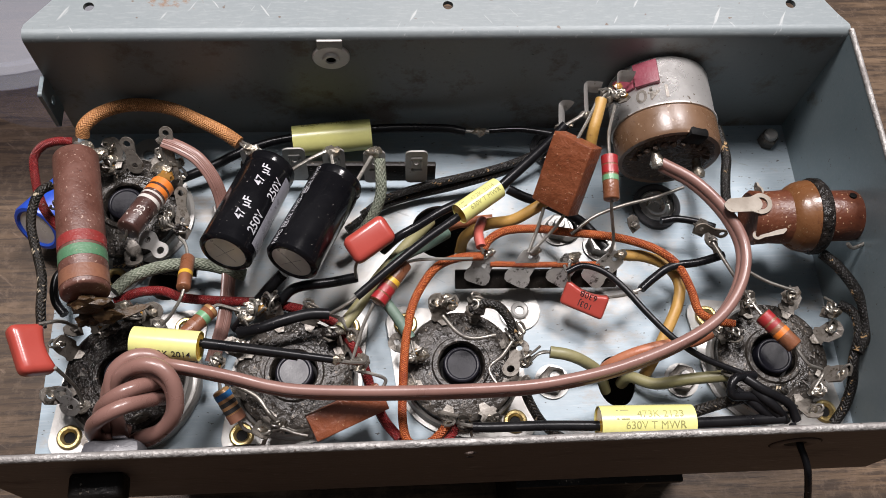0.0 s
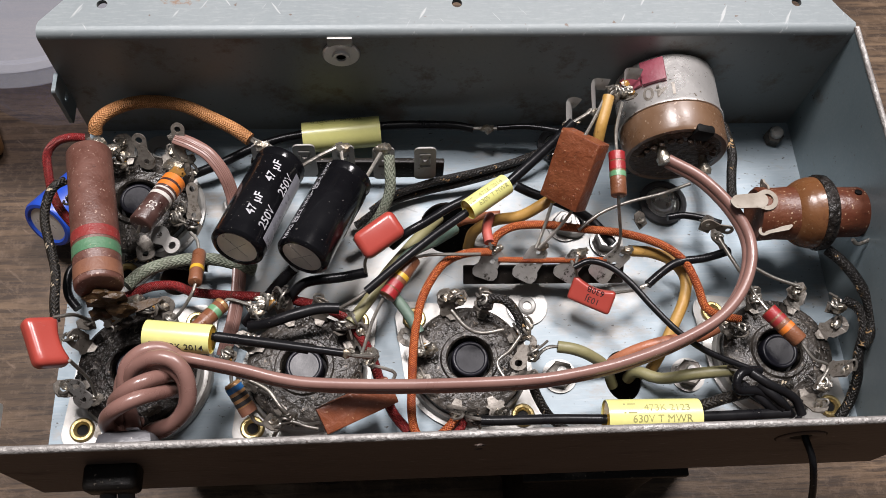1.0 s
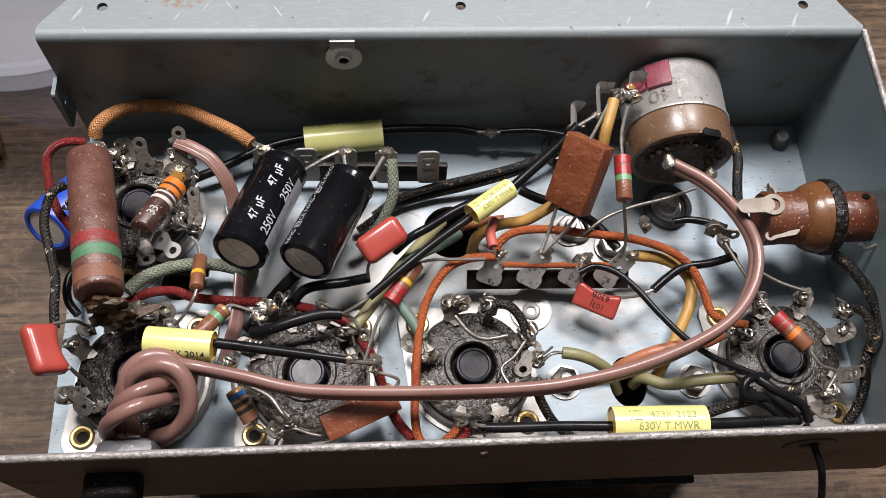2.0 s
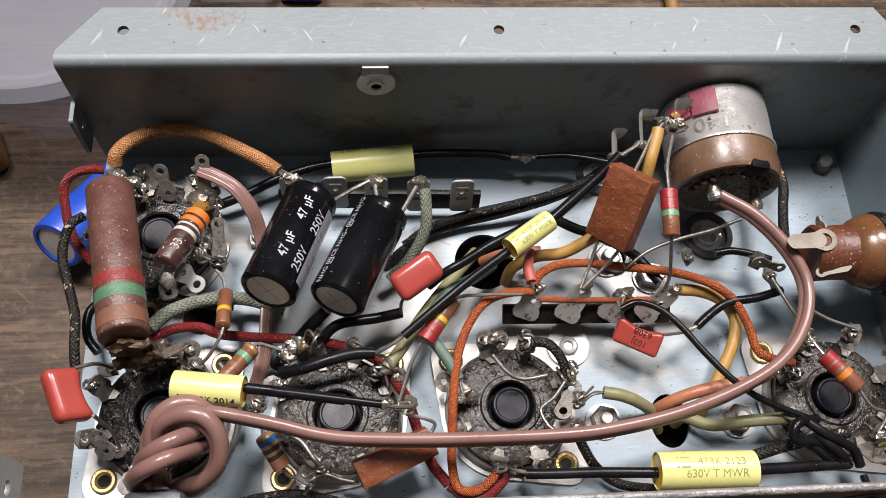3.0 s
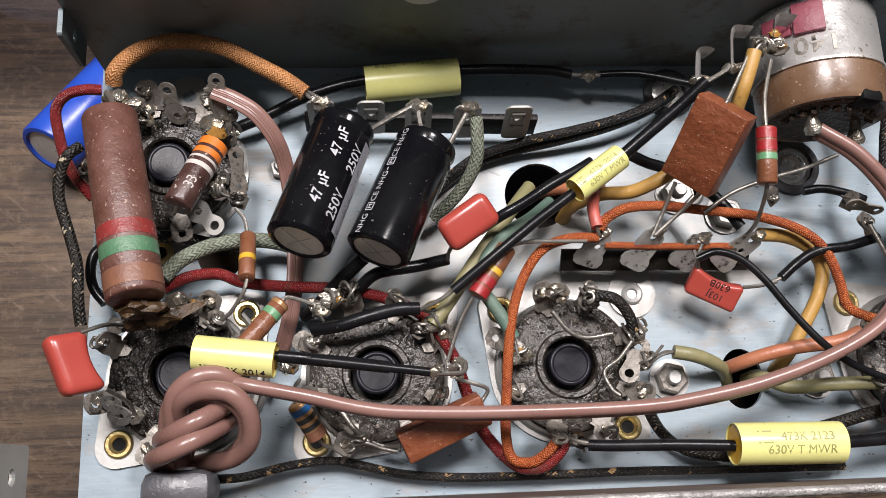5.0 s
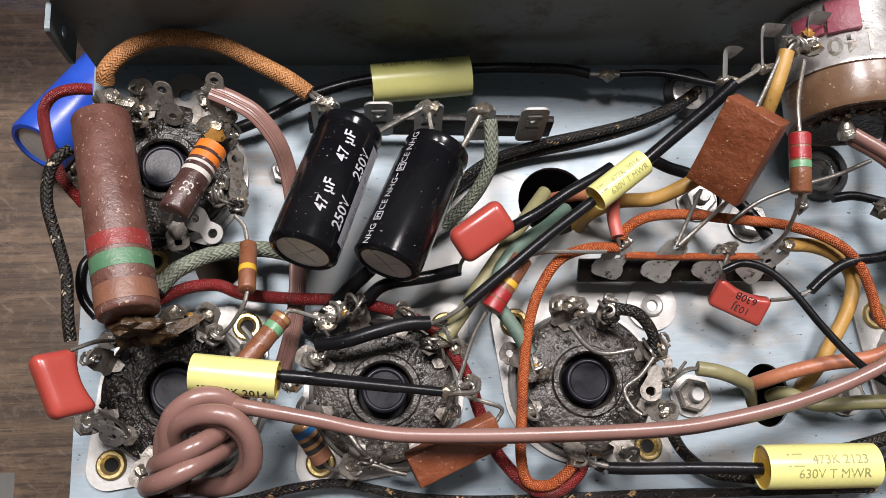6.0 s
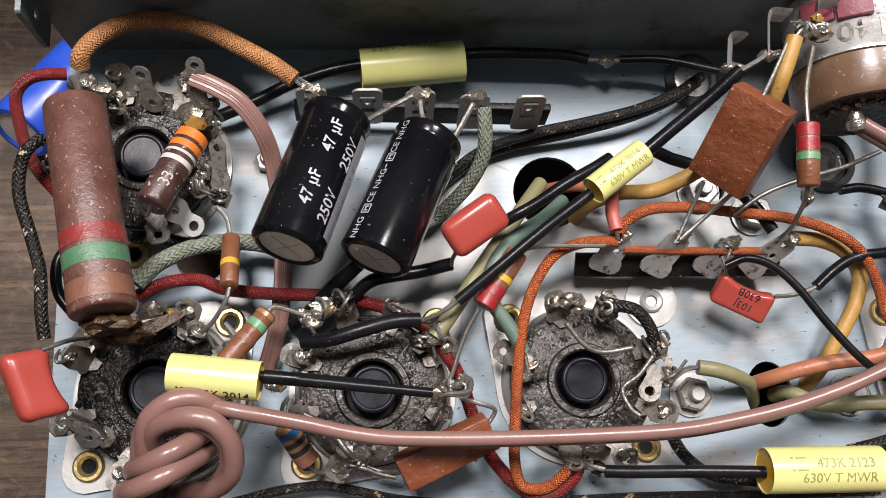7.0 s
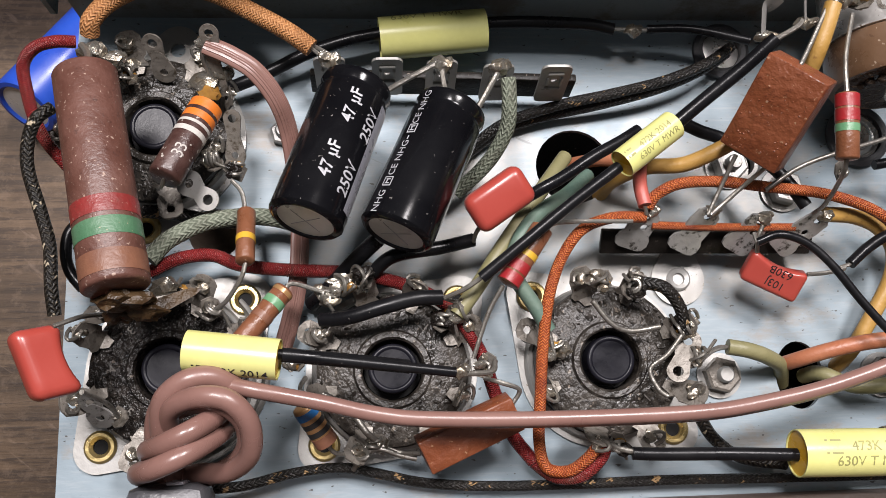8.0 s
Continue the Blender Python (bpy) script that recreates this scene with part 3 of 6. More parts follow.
# ---- the chassis: an upturned folded steel tray, open at one end ----
chassis = thing("chassis", (0.3, 10, -0.12), "upturned pale blue-grey plated steel amplifier chassis, open at one end", "chassis")
FLOOR_HOLES = [(4.47, 7.40, 0.49, 0.67), (0.14, 11.76, 0.78), (-7.07, 10.45, 0.5)]
SOCKETS = [(-7.76, 7.78), (-3.66, 7.68), (0.44, 7.75), (8.40, 7.72), (-8.12, 12.40)]
bm = bmesh.new()
plate(bm, Matrix.Translation((0, 0, -0.12)), [(XL, YF), (XR, YF), (XR, YB), (XL, YB)], 0.12, FLOOR_HOLES + [(x, y, 1.3) for x, y in SOCKETS], 28)
part("deck", bm, M_DECK, chassis, "pale blue plated steel deck with punched holes", smooth=False)


def upright(name, m, outline, thick, holes, material, label):
    bm = bmesh.new()
    plate(bm, m, outline, thick, holes)
    return part(name, bm, material, chassis, label, smooth=False)


# back wall (its face at YB) with a flange that turns outwards; the free end is cut at a slant
back = frame_of((0, YB + 0.12, 0), (1, 0, 0), (0, 0, 1))
upright("back_wall", back, [(XL, -0.12), (XR + 0.1, -0.12), (XR + 0.1, TOP - 0.15), (XL, TOP - 0.15)], 0.12, [(5.9, 2.3, 0.5)], M_BACK, "grimy blue-grey steel back wall with brown reflections in its colour")
bm = bmesh.new()
lip = [(0.0, -0.15), (0.02, -0.06), (0.07, 0.0), (0.15, 0.04), (0.25, 0.05)]
prev = None
for x in (XL, XR + 0.05):
    row = [bm.verts.new((x, YB + a, TOP + b)) for a, b in lip] + [bm.verts.new((x, YB + a + (0.12 if b < 0 else 0.06), TOP + b - (0.0 if b < 0 else 0.12))) for a, b in reversed(lip)]
    if prev:
        for j in range(len(row)):
            k = (j + 1) % len(row)
            bm.faces.new((prev[j], prev[k], row[k], row[j]))
    bm.faces.new(row)
    prev = row
part("flange_bend", bm, M_FLANGE, chassis, "rolled bend of the flange")
bm = bmesh.new()
plate(bm, Matrix.Translation((0, 0, TOP - 0.07)), [(XL, YB + 0.25), (XR + 0.05, YB + 0.25), (XR - 0.2, YB + 0.6), (XR - 0.75, YB + 1.55), (XL + 0.95, YB + 1.55), (XL + 0.03, YB + 0.38)], 0.12,
      [(-8.38, YB + 0.9, 0.13), (0.32, YB + 0.9, 0.13), (9.08, YB + 0.9, 0.13)])
part("flange", bm, M_FLANGE, chassis, "turned-out scuffed flange with three screw holes", smooth=False)
# end wall and front wall
end = frame_of((XR, 0, 0), (0, 1, 0), (0, 0, 1))
upright("end_wall", end, [(YF - 0.1, -0.12), (YB, -0.12), (YB, TOP + 0.02), (YF - 0.1, TOP + 0.02)], 0.12, [(10.8, 2.4, 0.55)], M_WALL, "blue-grey steel end wall")
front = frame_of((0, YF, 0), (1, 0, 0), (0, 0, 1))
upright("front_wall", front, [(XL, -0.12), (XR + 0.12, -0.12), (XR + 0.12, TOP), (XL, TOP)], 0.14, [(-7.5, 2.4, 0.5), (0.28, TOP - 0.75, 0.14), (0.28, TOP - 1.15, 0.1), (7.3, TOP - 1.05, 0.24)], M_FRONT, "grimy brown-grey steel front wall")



for label, lo, hi, hole, tin in (("bent ear with a screw hole", (YB - 0.62, 1.35), (YB, 2.85), 0.13, M_WALL), ("bent ear with a screw hole, its colour brightened as if lit", (YF, 2.95), (YF + 1.2, TOP), 0.15, M_EAR)):
    bm = bmesh.new()
    w, h = hi[0] - lo[0], hi[1] - lo[1]
    plate(bm, frame_of((XL - 0.05, lo[0] + w / 2, lo[1] + h / 2), (0, 1, 0), (0, 0, 1)), rounded(w, h, 0.08), 0.1, [(0.05, 0.0, hole)])
    part("ear", bm, tin, chassis, label, smooth=False)
bm = bmesh.new()
sweep(bm, [(XL, YF - 0.07, TOP), (XR + 0.1, YF - 0.07, TOP)], 0.085, 10)
part("front_lip", bm, M_EDGE, chassis, "bare worn metal edge of the front wall")
bm = bmesh.new()
sweep(bm, [(XR + 0.06, YF - 0.05, TOP + 0.02), (XR + 0.06, YB + 0.1, TOP + 0.02)], 0.075, 10)
part("end_lip", bm, M_EDGE, chassis, "rolled edge of the end wall")


# ---- tube sockets ----
def hull(circles, n=40):
    """The outline round circles (x, y, r)."""
    out = []
    for j in range(n * 2):
        a = math.pi * j / n
        d = Vector((math.cos(a), math.sin(a)))
        x, y, r = max(circles, key=lambda c: c[0] * d.x + c[1] * d.y + c[2])
        out.append((x + r * d.x, y + r * d.y))
    return out


def lug_mesh(kind, rng):
    bm = bmesh.new()
    w = 0.42
    foot = frame_of((0.98, 0, 0.755), (1, 0, 0), (0, 1, 0))
    plate(bm, foot, [(0.1, -w * 0.2), (0.2, -w * 0.28), (0.34, -w * 0.4), (0.34, w * 0.4), (0.22, w * 0.26), (0.12, w * 0.16)], 0.035)
    lift = {"up": 62, "lean": 40, "flat": 12, "curl": 85}[kind]
    d = (math.cos(radians(lift)), 0, math.sin(radians(lift)))
    blade = frame_of((1.28, 0, 0.765), d, (0, 1, 0))
    l = {"up": 0.72, "lean": 0.7, "flat": 0.62, "curl": 0.55}[kind]
    plate(bm, blade, [(0, -w * 0.5), (l * 0.16, -w * 0.36), (l * 0.3, -w * 0.55), (l * 0.8, -w * 0.55), (l * 0.95, -w * 0.36), (l, -w * 0.1), (l, w * 0.2), (l * 0.9, w * 0.45), (l * 0.62, w * 0.55), (l * 0.28, w * 0.5), (l * 0.14, w * 0.62), (0, w * 0.45)], 0.035, [(l * 0.68, 0, 0.085)], 10)
    for v in bm.verts:
        v.co += Vector((rng.uniform(-1, 1), rng.uniform(-1, 1), rng.uniform(-1, 1))) * 0.012
    return bm


def tube_socket(at, turn, wafer, label, soldered, kinds, seed, ears=(-1, 1)):
    root = thing("tube_socket", (0, 0, 0), label, "tube socket", "tube sockets")
    rng = random.Random(seed)
    bm = bmesh.new()
    plate(bm, Matrix(), hull([(-1.80, -0.16, 0.40), (-1.80, 0.16, 0.40), (-1.95, 0, 0.44), (1.95, 0, 0.44), (1.80, 0.16, 0.40), (1.80, -0.16, 0.40), (0, 0, 1.64)]), 0.09, [(-1.87, 0, 0.15), (1.87, 0, 0.15), (0, 0, 1.2)], 26)
    saddle = part("saddle", bm, M_SADDLE, root, "tinned steel mounting saddle", smooth=False)
    bm = bmesh.new()
    lathe(bm, (0, 0, 0), (0, 0, 1), [(0.06, 1.56), (0.12, 1.52), (0.36, 1.50), (0.42, 1.44), (0.36, 1.38), (0.06, 1.38)], 40)
    part("rim", bm, M_SADDLE, root, "raised metal rim")
    for sx in ears:
        bm = bmesh.new()
        lathe(bm, (sx * 1.87, 0, 0), (sx * 1.87, 0, 1), [(-0.2, 0.15), (0.08, 0.30), (0.13, 0.30), (0.17, 0.26), (0.17, 0.2), (0.1, 0.14), (-0.2, 0.13)], 24)
        eye = part("eyelet", bm, M_BRASS, root, "brass eyelet")
        bm = bmesh.new()
        lathe(bm, (sx * 1.87, 0, 0.02), (sx * 1.87, 0, 1), [(0, 0.16), (0.03, 0.15), (0.03, 0)], 16)
        part("eyelet_bore", bm, M_HOLE, eye)
    bm = bmesh.new()
    lathe(bm, (0, 0, 0), (0, 0, 1), [(0.15, 0.56), (0.3, 1.41), (0.64, 1.41), (0.70, 1.33), (0.72, 0.74), (0.79, 0.70), (0.79, 0.60), (0.74, 0.56), (0.15, 0.56)], 44)
    for v in bm.verts:
        if v.co.z > 0.6:
            v.co.z += 0.02 * noise.noise(v.co * 3 + Vector((seed, 0, 0)))
    part("wafer", bm, wafer, root, "dusty dark phenolic wafer")
    bm = bmesh.new()
    lathe(bm, (0, 0, 0), (0, 0, 1), [(-0.4, 0.55), (-0.35, 0.55), (0.2, 0.55), (0.3, 0.54), (0.3, 0.0)], 30)
    part("bore", bm, M_HOLE, root)
    bm = bmesh.new()
    lathe(bm, (0.01, 0.01, 0.1), (0.01, 0.01, 1), [(0, 0.46), (0.62, 0.46), (0.655, 0.450), (0.672, 0.428), (0.674, 0.395), (0.668, 0.372), (0.650, 0.355), (0.648, 0.2), (0.652, 0.0)], 40)
    for v in bm.verts:
        if v.co.z > 0.7:
            v.co.z += 0.004 * noise.noise(v.co * 3.5 + Vector((0, seed * 3, 0)))
    part("centre_plug", bm, M_PLUG, root, "glossy black tube key")
    for j in range(8):
        a = radians(22.5 + 45 * j + rng.uniform(-5, 5))
        m = Matrix.Rotation(a, 4, "Z")
        bm = lug_mesh(kinds[j], rng)
        bmesh.ops.transform(bm, matrix=m, verts=bm.verts)
        lug = part("lug", bm, M_LUG, root, smooth=False)
        bm = words(str(j + 1), 0.24, 0.01)
        low = Matrix.Rotation(a - radians(22.5), 4, "Z") @ Matrix.Translation((0.99, 0, 0.745)) @ Matrix.Rotation(radians(90), 4, "Z")
        bmesh.ops.transform(bm, matrix=low, verts=bm.verts)
        part("moulded_number", bm, M_CONTACT, root, smooth=False)
        if soldered[j]:
            bm = bmesh.new()
            reach = 1.62 if kinds[j] != "curl" else 1.42
            high = {"up": 1.28, "lean": 1.12, "flat": 0.92, "curl": 1.25}[kinds[j]]
            blob(bm, m @ Vector((reach - 0.04, rng.uniform(-0.05, 0.05), high)), 0.10, seed * 10 + j, (1.0, 1.25, 0.8))
            blob(bm, m @ Vector((reach - 0.1, rng.uniform(-0.12, 0.12), high - 0.1)), 0.08, seed * 10 + j + 5)
            part("solder", bm, M_SOLDER, lug, "lump of solder")
            bm = bmesh.new()
            c = Vector((reach, 0, high))
            sweep(bm, [m @ (c + Vector((0.1 * math.cos(k), 0.2 * math.sin(k * 0.9), 0.17 * math.sin(k)))) for k in (x * 0.6 for x in range(8))], 0.036, 7)
            part("wire_wrap", bm, M_BARE, lug, "wrapped bare wire end")
    bm = bmesh.new()
    for j in range(90):
        a, d = rng.uniform(0, 6.28), rng.uniform(0.82, 1.38)
        blob(bm, (d * math.cos(a), d * math.sin(a), 0.72), rng.uniform(0.02, 0.075), seed + j, (1.3, 1.0, 0.6), 1)
    tagged(part("crust", bm, wafer, root, "crusted dirt and flux"), kind="stuff")
    root.matrix_basis = Matrix.Translation(Vector((at[0], at[1], 0)) * CM) @ Matrix.Rotation(radians(turn), 4, "Z")
    return root


cup = thing("socket_cup", (SOCKETS[0][0], SOCKETS[0][1], 0), "pitted pale metal cup wall beside the tarred socket", "metal cup")
bm = bmesh.new()
lathe(bm, (*SOCKETS[0], 0), (*SOCKETS[0], 1), [(0.02, 1.66), (0.1, 1.80), (0.3, 1.84), (0.52, 1.84), (0.56, 1.81), (0.54, 1.76), (0.3, 1.74), (0.06, 1.64)], 56)
gone = [f for f in bm.faces if not -112 < math.degrees(math.atan2(f.calc_center_median().y - SOCKETS[0][1], f.calc_center_median().x - SOCKETS[0][0])) < 48]
bmesh.ops.delete(bm, geom=gone, context="FACES")
for v in bm.verts:
    v.co += noise.noise_vector(v.co * 2.5) * 0.03
part("cup_wall", bm, M_SADDLE, cup)
K1 = ("up", "lean", "flat", "up", "lean", "up", "curl", "lean")
K2 = ("lean", "up", "up", "lean", "flat", "curl", "up", "flat")
tube_socket(SOCKETS[0], 46, M_PITCH, "tube socket black with tar under the knotted cord", (1, 1, 1, 1, 1, 0, 0, 1), K2, 1)
tube_socket(SOCKETS[1], 46, M_WAFER, "dusty dark tube socket with soldered lugs", (1, 1, 1, 1, 1, 1, 1, 1), K1, 2)
tube_socket(SOCKETS[2], -45, M_WAFER, "dusty dark tube socket with joined lugs", (1, 1, 1, 1, 0, 1, 1, 1), K2, 3)
tube_socket(SOCKETS[3], -45, M_WAFER, "dusty tube socket near the end wall", (1, 1, 1, 1, 1, 1, 0, 1), K1, 4)
tube_socket(SOCKETS[4], 82, M_WAFER, "dusty tube socket beside the large resistor", (1, 1, 1, 0, 0, 1, 1, 1), K2, 5, (-1,))



def solder_lug(a, b, w, label, bright=M_LUG):
    """A loose tinned lug with two eyes from a to b."""
    a, b = Vector(a), Vector(b)
    root = thing("solder_lug", tuple(a), label, "solder lug", "solder lugs")
    m = frame_of(a, b - a, (1, 0, 0.2))
    l = (b - a).length
    bm = bmesh.new()
    plate(bm, m, hull([(0, 0, w * 0.5), (l * 0.5, 0, w * 0.3)], 14), 0.04, [(0, 0, w * 0.17)], 12)
    part("wide_eye", bm, bright, root, smooth=False)
    bm = bmesh.new()
    plate(bm, m @ Matrix.Translation((0, 0, 0.006)), hull([(l * 0.55, 0, w * 0.3), (l, 0, w * 0.42)], 14), 0.04, [(l, 0, w * 0.2)], 12)
    part("narrow_eye", bm, bright, root, smooth=False)
    return root


solder_lug((-7.36, 11.17, 1.10), (-7.00, 10.84, 1.15), 0.5, "bright two-eyed solder lug beside a socket", M_SADDLE)
solder_lug((-7.91, 13.40, 1.00), (-8.03, 13.76, 1.50), 0.46, "tarnished solder lug standing on a socket")
solder_lug((-6.52, 11.68, 1.20), (-6.55, 12.29, 1.50), 0.4, "bent solder lug under a resistor")
solder_lug((-8.83, 6.95, 1.00), (-8.95, 7.18, 1.20), 0.5, "bent solder lug near the knotted cable", M_BURNT)
solder_lug((1.88, 8.03, 1.00), (1.61, 7.47, 1.10), 0.5, "tarnished solder lug on a socket")


# ---- leads and joints ----
def lead(root, pts, r=0.042, material=None, name="lead"):
    bm = bmesh.new()
    sweep(bm, spline(pts, 6), r, 8)
    return part(name, bm, material or M_BARE, root)


def joint(root, at, r=0.15, seed=0):
    bm = bmesh.new()
    blob(bm, at, r, seed, (1.2, 0.9, 0.9))
    blob(bm, Vector(at) + Vector((0.12, 0.05, -0.03)), r * 0.7, seed + 3)
    return part("solder", bm, M_SOLDER, root, "lump of solder")


def sleeve(root, pts, r, material=None):
    bm = bmesh.new()
    sweep(bm, spline(pts, 6), r, 12)
    return part("lead_sleeve", bm, material or M_BLACKW, root, "black insulating sleeve on the lead")


# ---- electrolytic capacitors ----
def electrolytic(top, bottom, r, label, prints, stripe):
    root = thing("electrolytic_capacitor", bottom, label, "capacitor", "electrolytic capacitors")
    a, b = Vector(bottom), Vector(top)
    h = (b - a).length
    bm = bmesh.new()
    lathe(bm, a, b, [(0.08, r * 0.74), (0.02, r * 0.78), (0.0, r * 0.84), (0.02, r * 0.92), (0.08, r), (0.2, r), (h - 0.40, r), (h - 0.33, r * 0.93), (h - 0.25, r * 0.93), (h - 0.16, r), (h - 0.05, r * 0.97), (h, r * 0.88), (h - 0.03, r * 0.7), (h - 0.03, 0)], 40)
    part("sleeve", bm, M_CAN, root, "glossy black shrink sleeve")
    bm = bmesh.new()
    lathe(bm, a, b, [(0.075, r * 0.79), (0.045, r * 0.76), (0.04, 0)], 30)
    part("can_end", bm, M_CANEND, root, "bare aluminium end with a cross vent")
    ax = (b - a).normalized()
    s = ax.orthogonal().normalized()
    for k in range(2):
        bm = bmesh.new()
        block(bm, frame_of(a + ax * 0.036, s if k else ax.cross(s), ax), (r * 1.1, 0.005, 0.008))
        part("vent_groove", bm, M_GREY, root)
    for lo, hi in stripe:
        bm = bmesh.new()
        bmesh.ops.create_grid(bm, x_segments=2, y_segments=8, size=0.5)
        for v in bm.verts:
            v.co = Vector((v.co.x * (h - 0.75), v.co.y * r * radians(hi - lo), 0))
        part("stripe", wrap(bm, a, b, r, h / 2 - 0.1, (lo + hi) / 2, (0, 0, 1)), M_GREY, root, "grey polarity stripe")
    for bmw, along, turn in prints:
        part("print", wrap(bmw, a, b, r, along, turn, (0, 0, 1)), M_PRINT, root, smooth=False)
    return root


c1 = electrolytic((-4.22, 12.78, 1.88), (-5.14, 10.05, 2.62), 0.66, "black 47 microfarad 250 volt electrolytic capacitor",
                  [(words("47 \u00b5F", 0.31, 0.016), 0.98, -9), (words("250V", 0.32, 0.012), 0.80, -46), (words("47 \u00b5F", 0.31, 0.016), 2.12, -12), (words("250V", 0.32, 0.012), 1.94, -50)], [(-110, -60)])
c2 = electrolytic((-2.50, 12.34, 1.95), (-3.62, 9.84, 2.46), 0.66, "black electrolytic capacitor with pale series lettering",
                  [(words("NHG", 0.2), 0.28, 44), (box_mark(0.19), 0.68, 44), (words("CE NHG", 0.2), 1.17, 44), (bars((0.08,), 0.025, 0.1), 1.60, 44), (box_mark(0.19), 1.80, 44), (words("CE NHG", 0.2), 2.27, 44)], [])
lead(c1, [(-4.3, 12.8, 1.9), (-4.68, 13.21, 2.00)], 0.04)
lead(c1, [(-3.82, 12.60, 1.90), (-3.20, 12.90, 2.08), (-2.80, 13.13, 2.06)], 0.055)
lead(c2, [(-2.55, 12.36, 1.95), (-2.66, 12.80, 2.02), (-2.68, 13.08, 2.02)], 0.05)
lead(c2, [(-2.07, 12.26, 1.95), (-1.72, 12.85, 2.05), (-1.64, 13.02, 2.05)], 0.055)
sleeve(c1, [(-3.89, 10.00, 1.50), (-4.33, 9.65, 1.20), (-4.84, 9.19, 0.80), (-5.17, 8.97, 0.40)], 0.15)
sleeve(c2, [(-2.10, 10.05, 1.00), (-2.73, 9.89, 1.10), (-3.60, 9.73, 1.20), (-4.03, 9.44, 1.00)], 0.13)


# ---- yellow film capacitors ----
def film_cap(p0, p1, r, label, prints, ink=M_INK):
    root = thing("film_capacitor", p0, label, "capacitor", "yellow film capacitors")
    a, b = Vector(p0), Vector(p1)
    h = (b - a).length
    bm = bmesh.new()
    lathe(bm, a, b, [(0.12, r * 0.92), (0.0, r * 0.955), (0.0, r), (0.03, r * 1.004), (h * 0.5, r * 1.012), (h - 0.03, r * 1.004), (h, r), (h, r * 0.955), (h - 0.12, r * 0.92)], 34)
    part("wrap", bm, M_YELLOW, root)
    for s, k in ((0.08, 1), (h - 0.08, -1)):
        bm = bmesh.new()
        lathe(bm, a, b, [(s - 0.05 * k, r * 0.95), (s, r * 0.8), (s + 0.02 * k, r * 0.3), (s + 0.02 * k, 0)], 26)
        part("end_fill", bm, M_AMBER, root, "amber resin end")
    for bmw, along, turn in prints:
        part("print", wrap(bmw, a, b, r * 1.012, along, turn, (0, 0, 1)), ink, root, smooth=False)
    return root


f1 = film_cap((-7.03, 7.95, 2.68), (-5.54, 7.76, 2.74), 0.335, "yellow film capacitor lying over two sockets", [(words("103K 2014", 0.22, 0.008), 0.90, -58), (bars((0.04, 0.14), 0.2, 0.04), 0.28, -58)], M_BBLACK)
sleeve(f1, [(-5.50, 7.84, 2.72), (-4.41, 7.73, 2.50), (-3.42, 7.62, 2.30)], 0.12)
sleeve(f1, [(-5.69, 7.87, 2.70), (-4.62, 7.74, 2.60), (-2.64, 7.51, 2.25)], 0.09)
lead(f1, [(-3.53, 7.62, 2.30), (-2.63, 7.50, 2.20), (-1.99, 7.52, 1.90), (-1.88, 7.72, 1.70)], 0.05)
joint(f1, (-2.58, 7.52, 2.20), 0.13, 4)
f2 = film_cap((-3.80, 14.18, 0.82), (-1.68, 14.38, 0.82), 0.42, "yellow film capacitor lying along the back wall", [(words("630V T MWR", 0.25), 0.95, 38)])
sleeve(f2, [(-3.76, 14.30, 0.82), (-4.42, 14.17, 0.80), (-5.22, 13.93, 0.70), (-6.00, 13.56, 0.60), (-6.79, 13.26, 0.50)], 0.13)
sleeve(f2, [(-1.69, 14.51, 0.85), (-0.83, 14.51, 0.90), (0.38, 14.47, 0.90), (0.92, 14.36, 0.90)], 0.13)
lead(f2, [(0.85, 14.38, 0.90), (1.58, 14.33, 0.95)], 0.05)
joint(f2, (1.31, 14.31, 0.95), 0.14, 2)
sleeve(f2, [(1.59, 14.35, 0.95), (2.49, 14.28, 1.10), (3.55, 13.95, 1.30)], 0.09)
f3 = film_cap((0.47, 11.12, 2.32), (1.50, 11.89, 2.22), 0.272, "small yellow film capacitor with dark printing", [(words("472K 2014", 0.17), 0.75, 12), (words("630V T MWR", 0.17), 0.72, -26), (bars((0.03, 0.1), 0.16, 0.03), 0.13, 12)])
sleeve(f3, [(0.45, 11.11, 2.20), (-0.38, 10.50, 2.20), (-1.24, 9.83, 2.10), (-2.09, 9.17, 1.90)], 0.108)
lead(f3, [(-1.96, 9.27, 1.90), (-2.38, 9.00, 1.80), (-2.73, 8.87, 1.60)], 0.045)
sleeve(f3, [(1.51, 11.87, 2.20), (2.06, 12.30, 2.40), (2.70, 12.78, 2.70), (3.24, 13.23, 3.00)], 0.13)
lead(f3, [(3.14, 13.16, 3.00), (3.59, 13.40, 3.10), (3.71, 13.53, 3.10)], 0.05)
f4 = film_cap((3.48, 5.95, 1.60), (5.70, 5.91, 1.58), 0.42, "yellow film capacitor near the front wall", [(words("473K 2123", 0.25), 1.38, 17), (words("630V T MWR", 0.25), 1.25, -19), (bars((0.05, 0.2), 0.26, 0.05), 0.5, 17)])
sleeve(f4, [(3.53, 5.92, 1.55), (2.24, 5.98, 1.50), (1.08, 6.01, 1.40), (0.57, 6.04, 1.35)], 0.12)
lead(f4, [(0.85, 6.03, 1.40), (0.41, 6.11, 1.30), (0.16, 6.25, 1.10)], 0.05)
sleeve(f4, [(5.59, 5.90, 1.55), (6.67, 5.94, 1.40), (8.08, 6.01, 1.20)], 0.13)


